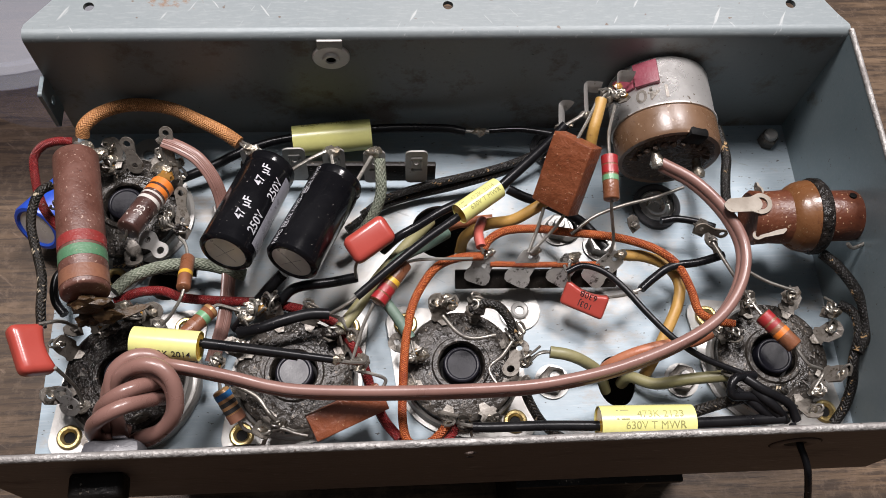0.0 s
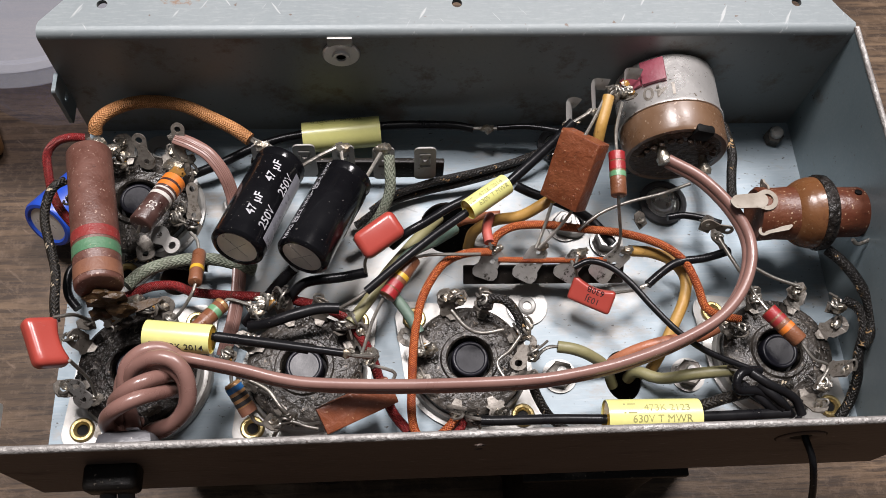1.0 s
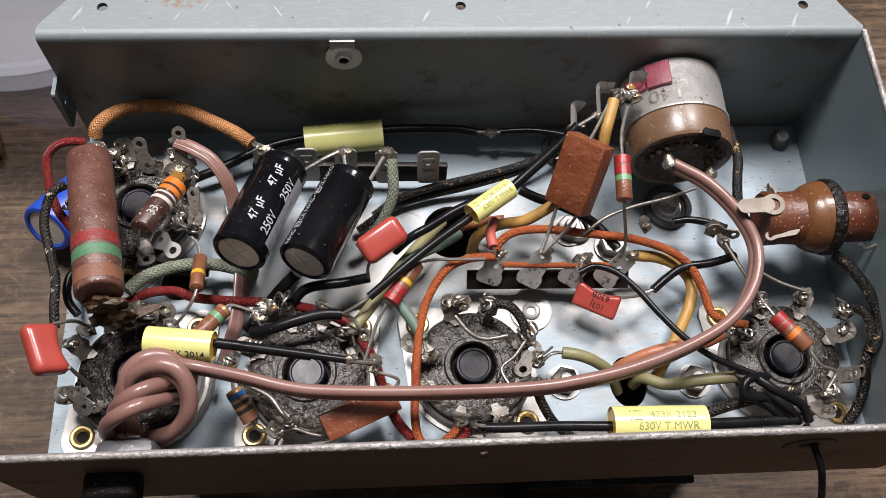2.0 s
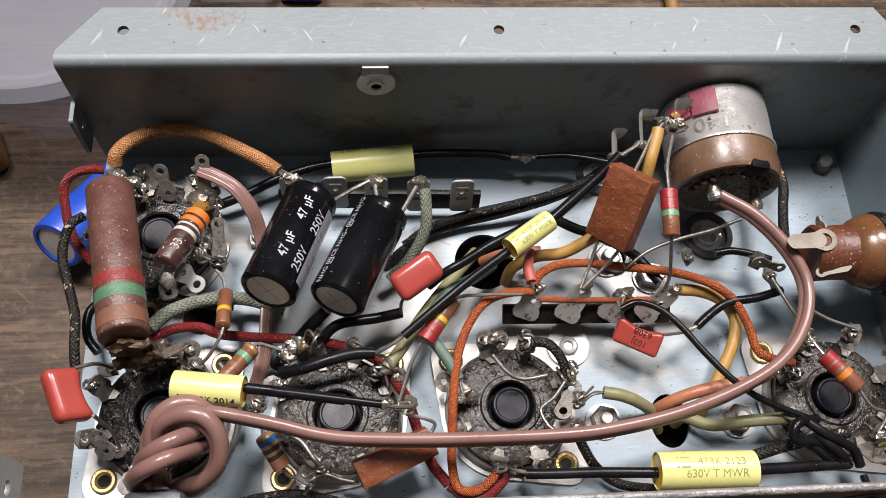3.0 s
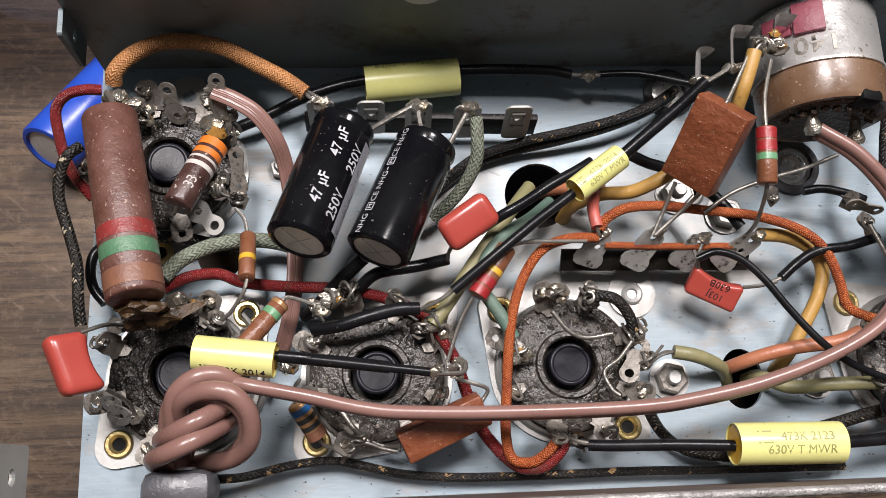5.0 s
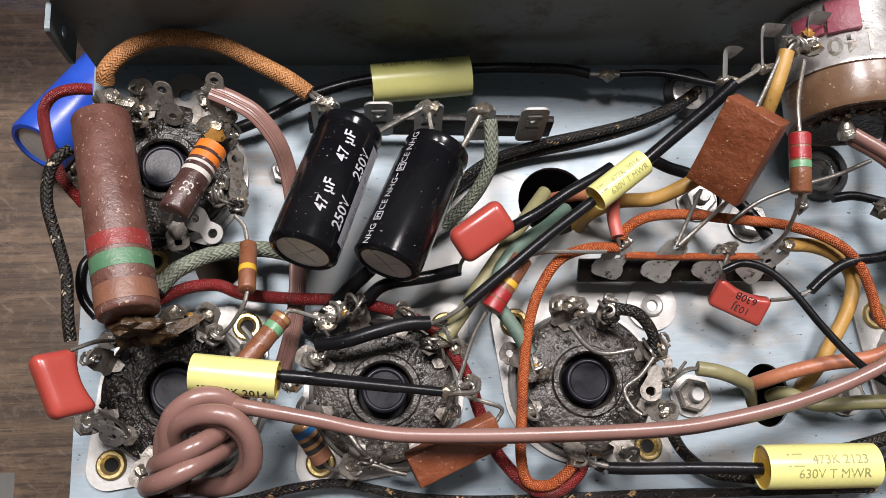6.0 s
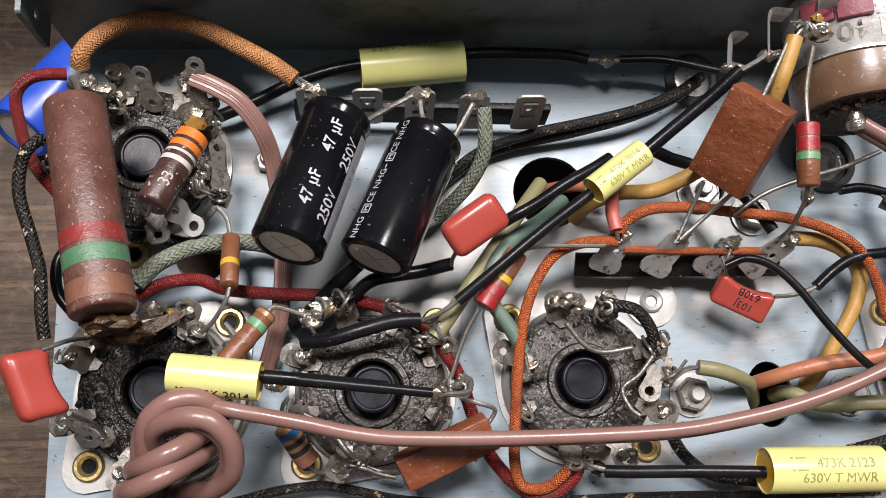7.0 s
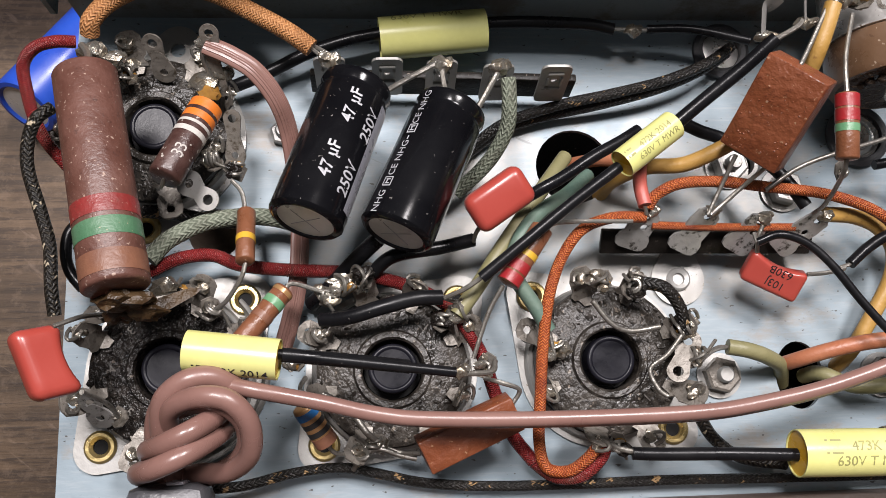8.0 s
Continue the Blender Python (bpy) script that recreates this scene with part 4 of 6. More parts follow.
# ---- resistors ----
def resistor(name, p0, p1, r, body, label, bands, leads=()):
    root = thing(name, p0, label, "resistor", "resistors")
    a, b = Vector(p0), Vector(p1)
    h = (b - a).length
    e = min(0.06, r * 0.2)
    bm = bmesh.new()
    lathe(bm, a, b, [(0.0, 0), (0, r - e), (e * 0.4, r - e * 0.3), (e, r), (h * 0.5, r * 1.004), (h - e, r), (h - e * 0.4, r - e * 0.3), (h, r - e), (h, 0)], 28)
    part("body", bm, body, root)
    for s, w, mt in bands:
        bm = bmesh.new()
        lathe(bm, a, b, [(s, r * 0.98), (s, r + 0.008), (s + w, r + 0.008), (s + w, r * 0.98)], 28)
        part("band", bm, mt, root)
    for pts in leads:
        lead(root, pts)
    return root


big = resistor("power_resistor", (-8.86, 12.74, 2.6), (-8.02, 8.89, 3.2), 0.535, M_RBROWN, "large brown carbon resistor with red, green and tan bands",
               [(2.56, 0.30, M_ORED), (2.94, 0.30, M_OGREEN), (3.48, 0.36, M_BTAN)])
bm = bmesh.new()
blob(bm, (-8.0, 8.76, 2.90), 0.42, 7, (1.1, 0.45, 0.9), 3)
blob(bm, (-7.72, 8.62, 2.55), 0.26, 9, (1.2, 0.6, 0.9), 3)
blob(bm, (-8.15, 8.58, 2.45), 0.24, 12, (1.1, 0.7, 0.8), 3)
part("end_wax", bm, M_WAX, big, "dark glossy wax run down from the resistor end")
bm = bmesh.new()
plate(bm, frame_of((-7.80, 8.66, 2.25), (0.92, 0.42, -0.35), (-0.4, 0.9, 0.1)), [(-0.1, -0.13), (0.4, -0.12), (0.85, -0.05), (1.02, 0.02), (0.82, 0.10), (0.35, 0.12), (-0.1, 0.13)], 0.06)
part("waxed_lug", bm, M_WAX, big, "pointed lug coated in wax", smooth=False)
lead(big, [(-8.87, 12.7, 2.6), (-8.94, 13.20, 2.20), (-9.13, 13.50, 2.00)], 0.07)
lead(big, [(-7.93, 8.7, 3.0), (-8.03, 8.84, 2.00), (-7.44, 9.00, 1.60)], 0.07)
joint(big, (-8.98, 13.41, 1.90), 0.2, 3)
joint(big, (-8.67, 13.37, 1.70), 0.18, 5)
joint(big, (-7.68, 9.15, 1.60), 0.2, 6)
resistor("resistor", (-6.30, 10.60, 1.22), (-6.24, 9.56, 1.76), 0.17, M_BROWN, "small brown resistor with a yellow band", [(0.62, 0.13, M_BYELLOW)],
         ([(-6.3, 10.5, 1.25), (-6.39, 10.96, 1.20), (-6.58, 11.20, 1.20)], [(-6.24, 9.55, 1.7), (-6.32, 9.27, 1.70), (-6.60, 8.90, 1.50), (-6.86, 8.77, 1.30)]))
resistor("resistor", (-6.38, 8.02, 1.90), (-5.56, 9.09, 1.56), 0.19, M_BROWN, "small brown resistor with green and tan bands", [(0.98, 0.15, M_BGREEN), (0.66, 0.13, M_BTAN), (1.26, 0.08, M_GOLD)],
         ([(-5.58, 9.07, 1.56), (-5.42, 9.19, 1.54), (-4.91, 9.04, 1.50)],))
r33 = resistor("resistor", (-7.61, 11.00, 2.06), (-6.99, 12.53, 1.52), 0.30, M_CHALKY, "chalky brown resistor with orange bands over a socket", [(1.27, 0.15, M_BORANGE), (1.50, 0.20, M_BORANGE), (0.92, 0.11, M_WHITE), (1.13, 0.06, M_WHITE)],
               ([(-7.00, 12.50, 1.53), (-6.93, 12.83, 1.50)], [(-7.60, 11.03, 2.05), (-7.72, 10.92, 1.80), (-7.96, 11.12, 1.25)]))
part("print", wrap(words("33", 0.3), (-7.61, 11.00, 2.06), (-6.99, 12.53, 1.52), 0.30, 0.50, -16, (0, 0, 1)), M_WHITE, r33, smooth=False)
joint(r33, (-7.06, 12.97, 1.50), 0.22, 2)
joint(r33, (-6.76, 13.17, 1.50), 0.18, 8)
bm = bmesh.new()
blob(bm, (-6.96, 12.76, 1.52), 0.17, 21, (1.2, 0.8, 0.9))
part("flux", bm, M_FLUX, r33, "glassy amber flux")
resistor("resistor", (-1.60, 9.09, 1.70), (-0.90, 10.12, 1.70), 0.21, M_BROWN, "brown resistor with red and yellow bands", [(0.02, 0.2, M_BRED), (0.26, 0.2, M_BRED), (0.58, 0.12, M_BYELLOW)],
         ([(-1.68, 9.06, 1.70), (-1.94, 8.59, 1.50), (-2.22, 7.80, 1.30)], [(-0.90, 10.12, 1.70), (-0.42, 10.24, 1.60), (0.81, 10.23, 1.60)]))
resistor("resistor", (4.03, 11.93, 3.68), (3.97, 10.80, 3.55), 0.192, M_BROWN, "brown resistor with red and green bands hanging from the control", [(0.03, 0.22, M_BRED), (0.29, 0.20, M_BRED), (0.54, 0.13, M_BGREEN)],
         ([(4.03, 11.90, 3.68), (4.12, 12.60, 3.62), (4.40, 13.45, 3.52)], [(3.97, 10.84, 3.55), (4.02, 10.62, 3.25), (4.30, 10.42, 2.10), (4.37, 10.36, 1.40)]))
resistor("resistor", (7.87, 8.49, 1.70), (8.54, 7.64, 1.70), 0.21, M_BROWN, "brown resistor with red and orange bands on a socket", [(0.02, 0.22, M_BRED), (0.3, 0.12, M_BRED), (0.55, 0.14, M_BORANGE)],
         ([(7.87, 8.49, 1.70), (7.72, 8.87, 1.60), (7.65, 9.22, 1.50)], [(8.54, 7.64, 1.70), (8.81, 7.23, 1.60), (9.24, 7.09, 1.40), (8.96, 6.67, 1.30)]))
resistor("resistor", (-5.25, 7.04, 1.70), (-4.86, 6.42, 1.38), 0.2, M_GOLD, "small resistor with blue and black bands beside a socket", [(0.08, 0.14, M_BBLUE), (0.3, 0.1, M_BBLACK), (0.48, 0.1, M_BBLACK), (0.62, 0.2, M_BTAN)],
         ([(-4.87, 6.44, 1.38), (-4.72, 6.22, 1.20), (-4.38, 6.20, 1.00), (-4.02, 6.37, 1.00)], [(-5.24, 7.02, 1.70), (-5.30, 7.35, 1.50), (-5.24, 7.55, 1.10)]))


# ---- red dipped capacitors and red-brown mica capacitors ----
def slab_cap(name, a, b, d, thick, bevel, material, label, group, leads=(), seg=3, warp=0.0, lean=0.5, pinch=None):
    """A flat capacitor from three corners of its face: a, b along x, d along y."""
    a, b, d = Vector(a), Vector(b), Vector(d)
    m = frame_of((b + d) / 2, b - a, a - d)
    nrm = m.to_3x3() @ Vector((0, 0, 1))
    m.translation -= nrm * thick / 2
    root = thing(name, tuple((b + d) / 2), label, "capacitor", group)
    bm = bmesh.new()
    block(bm, Matrix(), ((b - a).length, (d - a).length, thick), bevel, seg)
    if pinch:
        k, depth = pinch
        half = ((b - a).length / 2, (d - a).length / 2)
        bmesh.ops.subdivide_edges(bm, edges=[e for e in bm.edges if e.calc_length() > bevel * 1.5], cuts=5, use_grid_fill=True)
        for v in bm.verts:
            if v.co[k] > 0:
                v.co[k] -= depth * v.co[k] / half[k] * max(0.0, 1 - (v.co[1 - k] / half[1 - k] / 0.8) ** 2)
    ex, ey = (b - a).normalized(), (a - d).normalized()
    skew = Matrix((ex, (ey * lean + m.to_3x3() @ Vector((0, 1 - lean, 0))).normalized(), nrm)).transposed().to_4x4()
    bmesh.ops.transform(bm, matrix=Matrix.Translation(m.translation) @ skew, verts=bm.verts)
    if warp:
        bmesh.ops.subdivide_edges(bm, edges=bm.edges, cuts=2, use_grid_fill=True)
        for v in bm.verts:
            v.co += noise.noise_vector(v.co * 2.2) * warp
    part("body", bm, material, root)
    for pts in leads:
        lead(root, pts)
    return root, m, thick


slab_cap("dipped_capacitor", (-9.58, 8.27, 3.23), (-8.99, 8.45, 2.76), (-9.17, 7.19, 3.05), 0.45, 0.16, M_RED, "glossy red dipped capacitor hanging over the deck edge", "red dipped capacitors",
         ([(-9.10, 8.37, 2.80), (-8.78, 8.57, 2.40), (-8.68, 8.70, 1.60)], [(-8.57, 7.32, 2.90), (-8.43, 7.16, 2.00), (-8.44, 6.96, 1.30)]), 4, 0.0, 1.0, (0, 0.10))
slab_cap("dipped_capacitor", (-2.43, 10.44, 2.42), (-1.45, 11.08, 2.62), (-2.05, 9.84, 2.22), 0.5, 0.18, M_RED, "glossy red dipped capacitor leaning on dark wires", "red dipped capacitors",
         ([(-2.04, 10.15, 1.90), (-2.12, 10.05, 1.60), (-2.11, 10.00, 1.10)],), 4)
red3, m3, t3 = slab_cap("dipped_capacitor", (3.18, 9.68, 1.35), (4.21, 9.17, 1.35), (3.00, 9.19, 1.00), 0.32, 0.09, M_RED, "red dipped capacitor with stamped digits", "red dipped capacitors",
                        ([(3.26, 9.67, 1.30), (3.22, 9.90, 1.50), (3.29, 10.12, 1.60)], [(4.22, 9.23, 1.25), (4.59, 9.25, 1.30), (4.96, 9.33, 1.30)]), 4, 0.0, 0.5, (1, 0.11))
for txt, y in (("103J", 0.09), ("630B", -0.16)):
    bm = words(txt, 0.22)
    bmesh.ops.transform(bm, matrix=m3 @ Matrix.Translation((0.06, -y, t3 / 2 + 0.006)) @ Matrix.Rotation(math.pi, 4, "Z"), verts=bm.verts)
    part("print", bm, M_BBLACK, red3, smooth=False)
wax = slab_cap("mica_capacitor", (2.80, 12.70, 3.58), (3.56, 11.95, 3.98), (2.31, 11.55, 2.28), 0.50, 0.03, M_MICA, "red-brown wax-dipped block capacitor with a dusty face", "block capacitors",
         ([(3.20, 12.25, 3.55), (3.62, 12.95, 3.50), (4.00, 13.65, 3.50)], [(2.62, 11.30, 2.25), (2.43, 10.80, 1.90), (2.21, 10.31, 1.70)], [(3.12, 11.05, 2.45), (2.82, 10.78, 1.95), (2.27, 10.31, 1.70)]), 2, 0.015)
wax_low = slab_cap("mica_capacitor", (-3.29, 6.34, 1.72), (-1.62, 7.07, 1.72), (-3.02, 5.79, 1.50), 0.42, 0.03, M_MICA, "red-brown wax-dipped block capacitor near the front wall", "block capacitors",
         ([(-3.21, 6.16, 1.20), (-3.56, 6.18, 1.00), (-3.91, 6.31, 1.00)], [(-1.56, 6.97, 1.40), (-1.44, 7.21, 1.50), (-1.74, 7.33, 1.60), (-2.07, 7.44, 1.50)]), 2, 0.015)


def crumbs(block_of, count, seed, spread):
    """Loose crumbs of wax that cling to the face and lower edges of a block capacitor."""
    root, m, thick = block_of
    rng = random.Random(seed)
    bm = bmesh.new()
    for k in range(count):
        u, v = rng.uniform(-1, 1) * spread[0], (rng.triangular(-1, 1, -0.9)) * spread[1]
        blob(bm, m @ Vector((u, v, thick / 2)), rng.uniform(0.004, 0.013), seed + k, (1.8, 1.0, 0.7), 1)
    tagged(part("crumbs", bm, M_MICA, root, "clinging crumbs of wax"), kind="stuff")


crumbs(wax, 64, 3, (0.5, 0.85))
crumbs(wax_low, 26, 9, (0.8, 0.24))


# ---- terminal strips ----
def window_lug(root, foot, tip, w, label="tinned lug with a square window"):
    foot, tip = Vector(foot), Vector(tip)
    m = frame_of(foot, tip - foot, (1, 0, 0))
    l = (tip - foot).length
    bm = bmesh.new()
    plate(bm, m, rounded(l, w, 0.14, 4, l * 0.5, 0), 0.05, [(l * 0.62, 0, 0.07)], 12)
    for x, y, sx, sy in ((0.42, 0, 0.05, 0.3), (0.82, 0, 0.05, 0.3), (0.62, 0.13, 0.26, 0.05), (0.62, -0.13, 0.26, 0.05)):
        block(bm, m @ Matrix.Translation((l * x, y, -0.02)), (sx, sy, 0.05), 0.012, 1)
    return part("lug", bm, M_SADDLE, root, label, smooth=False)


s1 = thing("terminal_strip", (-2.65, 13.1, 0.0), "black fibre terminal strip with five tinned lugs", "terminal strip", "terminal strips")
bm = bmesh.new()
block(bm, frame_of((-2.55, 13.28, 0.74), (5.2, -0.12, 0), (0, 0.12, 1)), (5.2, 0.70, 0.16), 0.03)
part("fibre_bar", bm, M_STRIP, s1)
for x, y in ((-4.75, 13.26), (-3.68, 13.24), (-2.66, 13.20), (-1.60, 13.12), (-0.50, 13.10)):
    window_lug(s1, (x + 0.02, y - 0.18, 0.68), (x, y, 2.0), 0.58)
for at, sd in (((-4.75, 13.24, 2.00), 1), ((-2.69, 13.14, 2.00), 2), ((-1.62, 13.06, 2.05), 3)):
    joint(s1, at, 0.17, sd)
bm = bmesh.new()
plate(bm, frame_of((-2.68, 13.14, 0.0), (1, 0, 0), (0, 0, 1)), rounded(0.5, 1.0, 0.05, 3, 0, 0.5), 0.06)
plate(bm, frame_of((-2.68, 12.84, 0.0), (1, 0, 0), (0, 1, 0)), rounded(0.7, 0.8, 0.2, 4), 0.06)
part("foot", bm, M_SADDLE, s1, "tinned mounting foot", smooth=False)

s2 = thing("terminal_strip", (2.2, 9.4, 0.0), "black fibre terminal strip with four soldered lugs", "terminal strip", "terminal strips")
bm = bmesh.new()
e0, e1 = Vector((0.41, 10.05, 0.70)), Vector((4.64, 9.98, 0.70))
block(bm, frame_of((e0 + e1) / 2, e1 - e0, (0, 0.8, 0.6)), ((e1 - e0).length, 0.50, 0.14), 0.03)
part("fibre_bar", bm, M_STRIP, s2)
for f, t, sd in (((0.98, 10.02, 1.00), (1.22, 10.44, 1.45), 11), ((2.01, 9.94, 1.00), (2.39, 10.43, 1.50), 12), ((3.08, 9.92, 1.00), (3.43, 10.31, 1.40), 13), ((3.99, 9.90, 1.00), (4.61, 10.31, 1.45), 14)):
    f, t = Vector(f), Vector(t)
    m = frame_of(f, t - f, (1, 0, 0))
    l = (t - f).length
    bm = bmesh.new()
    plate(bm, m, [(-0.24, -0.2), (-0.2, -0.29), (-0.08, -0.34), (0.05, -0.32), (0.14, -0.26), (l * 0.6, -0.27), (l * 0.9, -0.24), (l, -0.14), (l, 0.14), (l * 0.9, 0.24), (l * 0.6, 0.27), (0.14, 0.26), (0.05, 0.32), (-0.08, 0.34), (-0.2, 0.29), (-0.24, 0.2)], 0.05, [(l * 0.45, 0.06, 0.07), (l * 0.8, 0, 0.07)], 10)
    part("lug", bm, M_BURNT, s2, "burnt dull tin lug", smooth=False)
    joint(s2, t - Vector((0, 0, 0.02)), 0.12, sd)
bm = bmesh.new()
foot = Vector((2.12, 9.37, 0.00))
plate(bm, Matrix.Translation(foot), hull([(0, 0, 0.54), (0.08, 0.66, 0.22)]), 0.07, [(0, 0, 0.12)], 16)
plate(bm, frame_of(foot + Vector((0.08, 0.72, 0.0)), (1, 0, 0), (0, 0.2, 1)), rounded(0.4, 0.9, 0.04, 3, 0, 0.4), 0.06)
part("foot", bm, M_SADDLE, s2, "tinned mounting foot", smooth=False)
bm = bmesh.new()
lathe(bm, foot, foot + Vector((0, 0, 1)), [(0.06, 0.24), (0.12, 0.24), (0.15, 0.2), (0.12, 0.12), (0.05, 0.11), (0.05, 0)], 22)
part("rivet", bm, M_SADDLE, s2, "hollow rivet")

# ---- control with switch on the back wall ----
PX, PZ = 6.02, 2.22
pot = thing("volume_control", (PX, YB, PZ), "round tin volume control with brown switch on the back wall", "potentiometer")
bm = bmesh.new()
lathe(bm, (PX, YB, PZ), (PX, 12.0, PZ), [(0.0, 1.2), (0.1, 1.32), (0.2, 1.34), (1.38, 1.34), (1.45, 1.38), (1.52, 1.38), (1.54, 1.28)], 48)
part("can", bm, M_POT, pot, "dusty tin can")
bm = bmesh.new()
lathe(bm, (PX, 13.47, PZ), (PX, 12.0, PZ), [(0, 1.28), (0.02, 1.35), (0.72, 1.35), (0.82, 1.30), (0.82, 0.0)], 48)
body = part("switch_body", bm, M_PHEN, pot, "brown phenolic switch body")
bm = bmesh.new()
block(bm, frame_of((PX + 0.36, 12.70, PZ + 1.05), (1, 0.0, -0.34), (0, 1, 0)), (0.58, 0.30, 0.50), 0.11)
part("switch_notch", bm, M_HOLE, body, "dark notch in the switch body")
bm = bmesh.new()
lathe(bm, (PX, 12.65, PZ), (PX, 12.0, PZ), [(-0.04, 1.24), (0.03, 1.14), (0.05, 1.0), (0.02, 0.9), (0.02, 0)], 40)
for v in bm.verts:
    v.co.y += 0.05 * noise.noise(v.co * 4)
part("switch_plate", bm, M_DPHEN, pot, "dirty dark switch plate")
rng = random.Random(5)
for j in range(12):
    a = radians(190 + 160 * j / 11)
    bm = bmesh.new()
    blob(bm, (PX - 0.95 * math.cos(a), 12.58, PZ - 0.95 * math.sin(a) * 0.9), 0.1, j, (1, 1, 1), 1)
    part("rivet_stub", bm, M_DPHEN, pot)
bm = bmesh.new()
block(bm, frame_of((PX - 0.66, 14.45, PZ + 1.20), (1, 0, 0.56), (0, 1, 0)), (0.62, 0.68, 0.14), 0.02)
block(bm, frame_of((PX - 1.13, 14.4, PZ + 0.74), (1, 0, 1.4), (0, 1, 0)), (0.62, 0.5, 0.12), 0.02)
part("fibre_strip", bm, M_MAROON, pot, "maroon fibre terminal board")
for pts, sd in (([(5.02, 14.36, 3.42), (4.80, 14.36, 3.47), (4.63, 14.34, 3.46), (4.57, 14.10, 3.46), (4.53, 13.78, 3.40)], 1), ([(4.24, 14.30, 3.06), (4.05, 14.28, 3.12), (3.87, 14.27, 3.10), (3.83, 13.94, 3.05), (3.81, 13.52, 3.00)], 2), ([(3.52, 14.04, 2.58), (3.41, 14.06, 2.63), (3.30, 14.03, 2.60), (3.27, 13.79, 2.55), (3.25, 13.48, 2.50)], 3)):
    bm = bmesh.new()
    sweep(bm, spline(pts, 5), 0.18, 12, shape=lambda a: 1 / math.hypot(math.cos(a), math.sin(a) / 0.13), start_up=(0, 0.3, 1))
    t = part("terminal", bm, M_SADDLE, pot, "folded solder terminal")
    bm = bmesh.new()
    blob(bm, pts[-1], 0.13, sd, (1.4, 0.8, 0.8))
    blob(bm, Vector(pts[-1]) + Vector((0.14, 0.02, 0.03)), 0.1, sd + 4, (1.5, 0.7, 0.7))
    part("solder", bm, M_SOLDER, t, "lump of solder")
for at, sd in (((4.56, 14.02, 3.50), 21), ((4.66, 13.80, 3.46), 23)):
    bm = bmesh.new()
    blob(bm, at, 0.1, sd, (1.3, 0.9, 0.8))
    part("flux_bead", bm, M_FLUX, pot, "amber bead of flux on a terminal")
bm = words("140", 0.52, 0.01)
for v in bm.verts:
    a = -v.co.x * 1.25 / 1.35 - 0.42
    v.co = Vector((PX + math.sin(a) * 1.348, 13.88 - v.co.y, PZ + math.cos(a) * 1.348))
part("stamp", bm, M_LUG, pot, "stamped number on the can", smooth=False)
for p0, p1 in (((5.49, 12.68, 2.75), (5.57, 12.14, 2.60)), ((6.75, 12.67, 2.20), (6.78, 12.08, 2.00))):
    bm = bmesh.new()
    lathe(bm, p0, p1, [(-0.1, 0.09), (0.2, 0.12), (0.4, 0.2), (0.52, 0.17), (0.56, 0)], 14)
    part("switch_pin", bm, M_SOLDER, pot, "soldered switch terminal")

# ---- fuse holder on the end wall ----
HY, HZ = 10.82, 2.4
holder = thing("fuse_holder", (XR, HY, HZ), "amber phenolic fuse holder with dark collar through the end wall", "fuse holder")
bm = bmesh.new()
lathe(bm, (7.7, HY, HZ), (XR, HY, HZ), [(0.05, 0.42), (0, 0.58), (0.0, 0.62), (0.08, 0.68), (0.5, 0.66), (0.95, 0.68), (1.0, 0.72)], 34)
for v in bm.verts:
    v.co += noise.noise_vector(v.co * 1.8) * 0.02
part("barrel", bm, M_AMBPH, holder, "dusty amber barrel")
bm = bmesh.new()
lathe(bm, (7.7, HY, HZ), (XR, HY, HZ), [(0.92, 0.66), (0.97, 0.72), (1.08, 0.80), (1.2, 0.86), (1.35, 0.90), (1.5, 0.91), (1.55, 0.86)], 34)
part("shoulder", bm, M_FLARE, holder, "flared amber shoulder")
bm = bmesh.new()
lathe(bm, (7.7, HY, HZ), (XR, HY, HZ), [(1.48, 0.86), (1.50, 0.93), (1.58, 0.97), (1.74, 0.96), (1.82, 0.9), (1.84, 0.6)], 34)
part("collar", bm, M_PITCH, holder, "tarred dark collar")
bm = bmesh.new()
lathe(bm, (7.7, HY, HZ), (XR, HY, HZ), [(1.8, 0.6), (2.0, 0.64), (2.66, 0.64), (2.75, 0.6), (2.75, 0.4)], 34)
part("mouth", bm, M_AMBPH, holder, "amber mouth of the holder")
eye, tip = Vector((7.78, 10.86, 3.10)), Vector((6.98, 10.86, 3.02))
for a, b, wide, slim, hole, label in ((eye, tip, 0.27, 0.18, 0.16, "tinned solder tab with a round eye"), (Vector((8.02, 11.55, 2.62)), Vector((8.0, 11.25, 2.85)), 0.13, 0.12, 0.05, "small twisted solder tab"), (Vector((7.75, 10.22, 2.62)), Vector((8.4, 10.26, 2.78)), 0.12, 0.08, 0.05, "dull lower solder tab")):
    m = frame_of(a, b - a, (0, 1, 0.1))
    l = (b - a).length
    bm = bmesh.new()
    plate(bm, m, hull([(0, 0, wide), (l * 0.2, 0, wide * 0.75)], 14), 0.05, [(0, 0, hole)], 14)
    tab = part("solder_tab", bm, M_TAB, holder, label, smooth=False)
    bm = bmesh.new()
    plate(bm, m @ Matrix.Translation((0, 0, -0.006)), hull([(l * 0.2, 0, wide * 0.72), (l * 0.85, 0, slim), (l, 0.02, slim * 0.45)], 14), 0.05)
    part("tongue", bm, M_TAB, tab, smooth=False)
bm = bmesh.new()
lathe(bm, (10.2, HY + 0.2, HZ + 0.5), (10.2, HY + 0.32, HZ + 0.8), [(0, 0.09), (0.14, 0.09), (0.15, 0)], 14)
part("pin_hole", bm, M_HOLE, holder, "dark hole in the mouth")
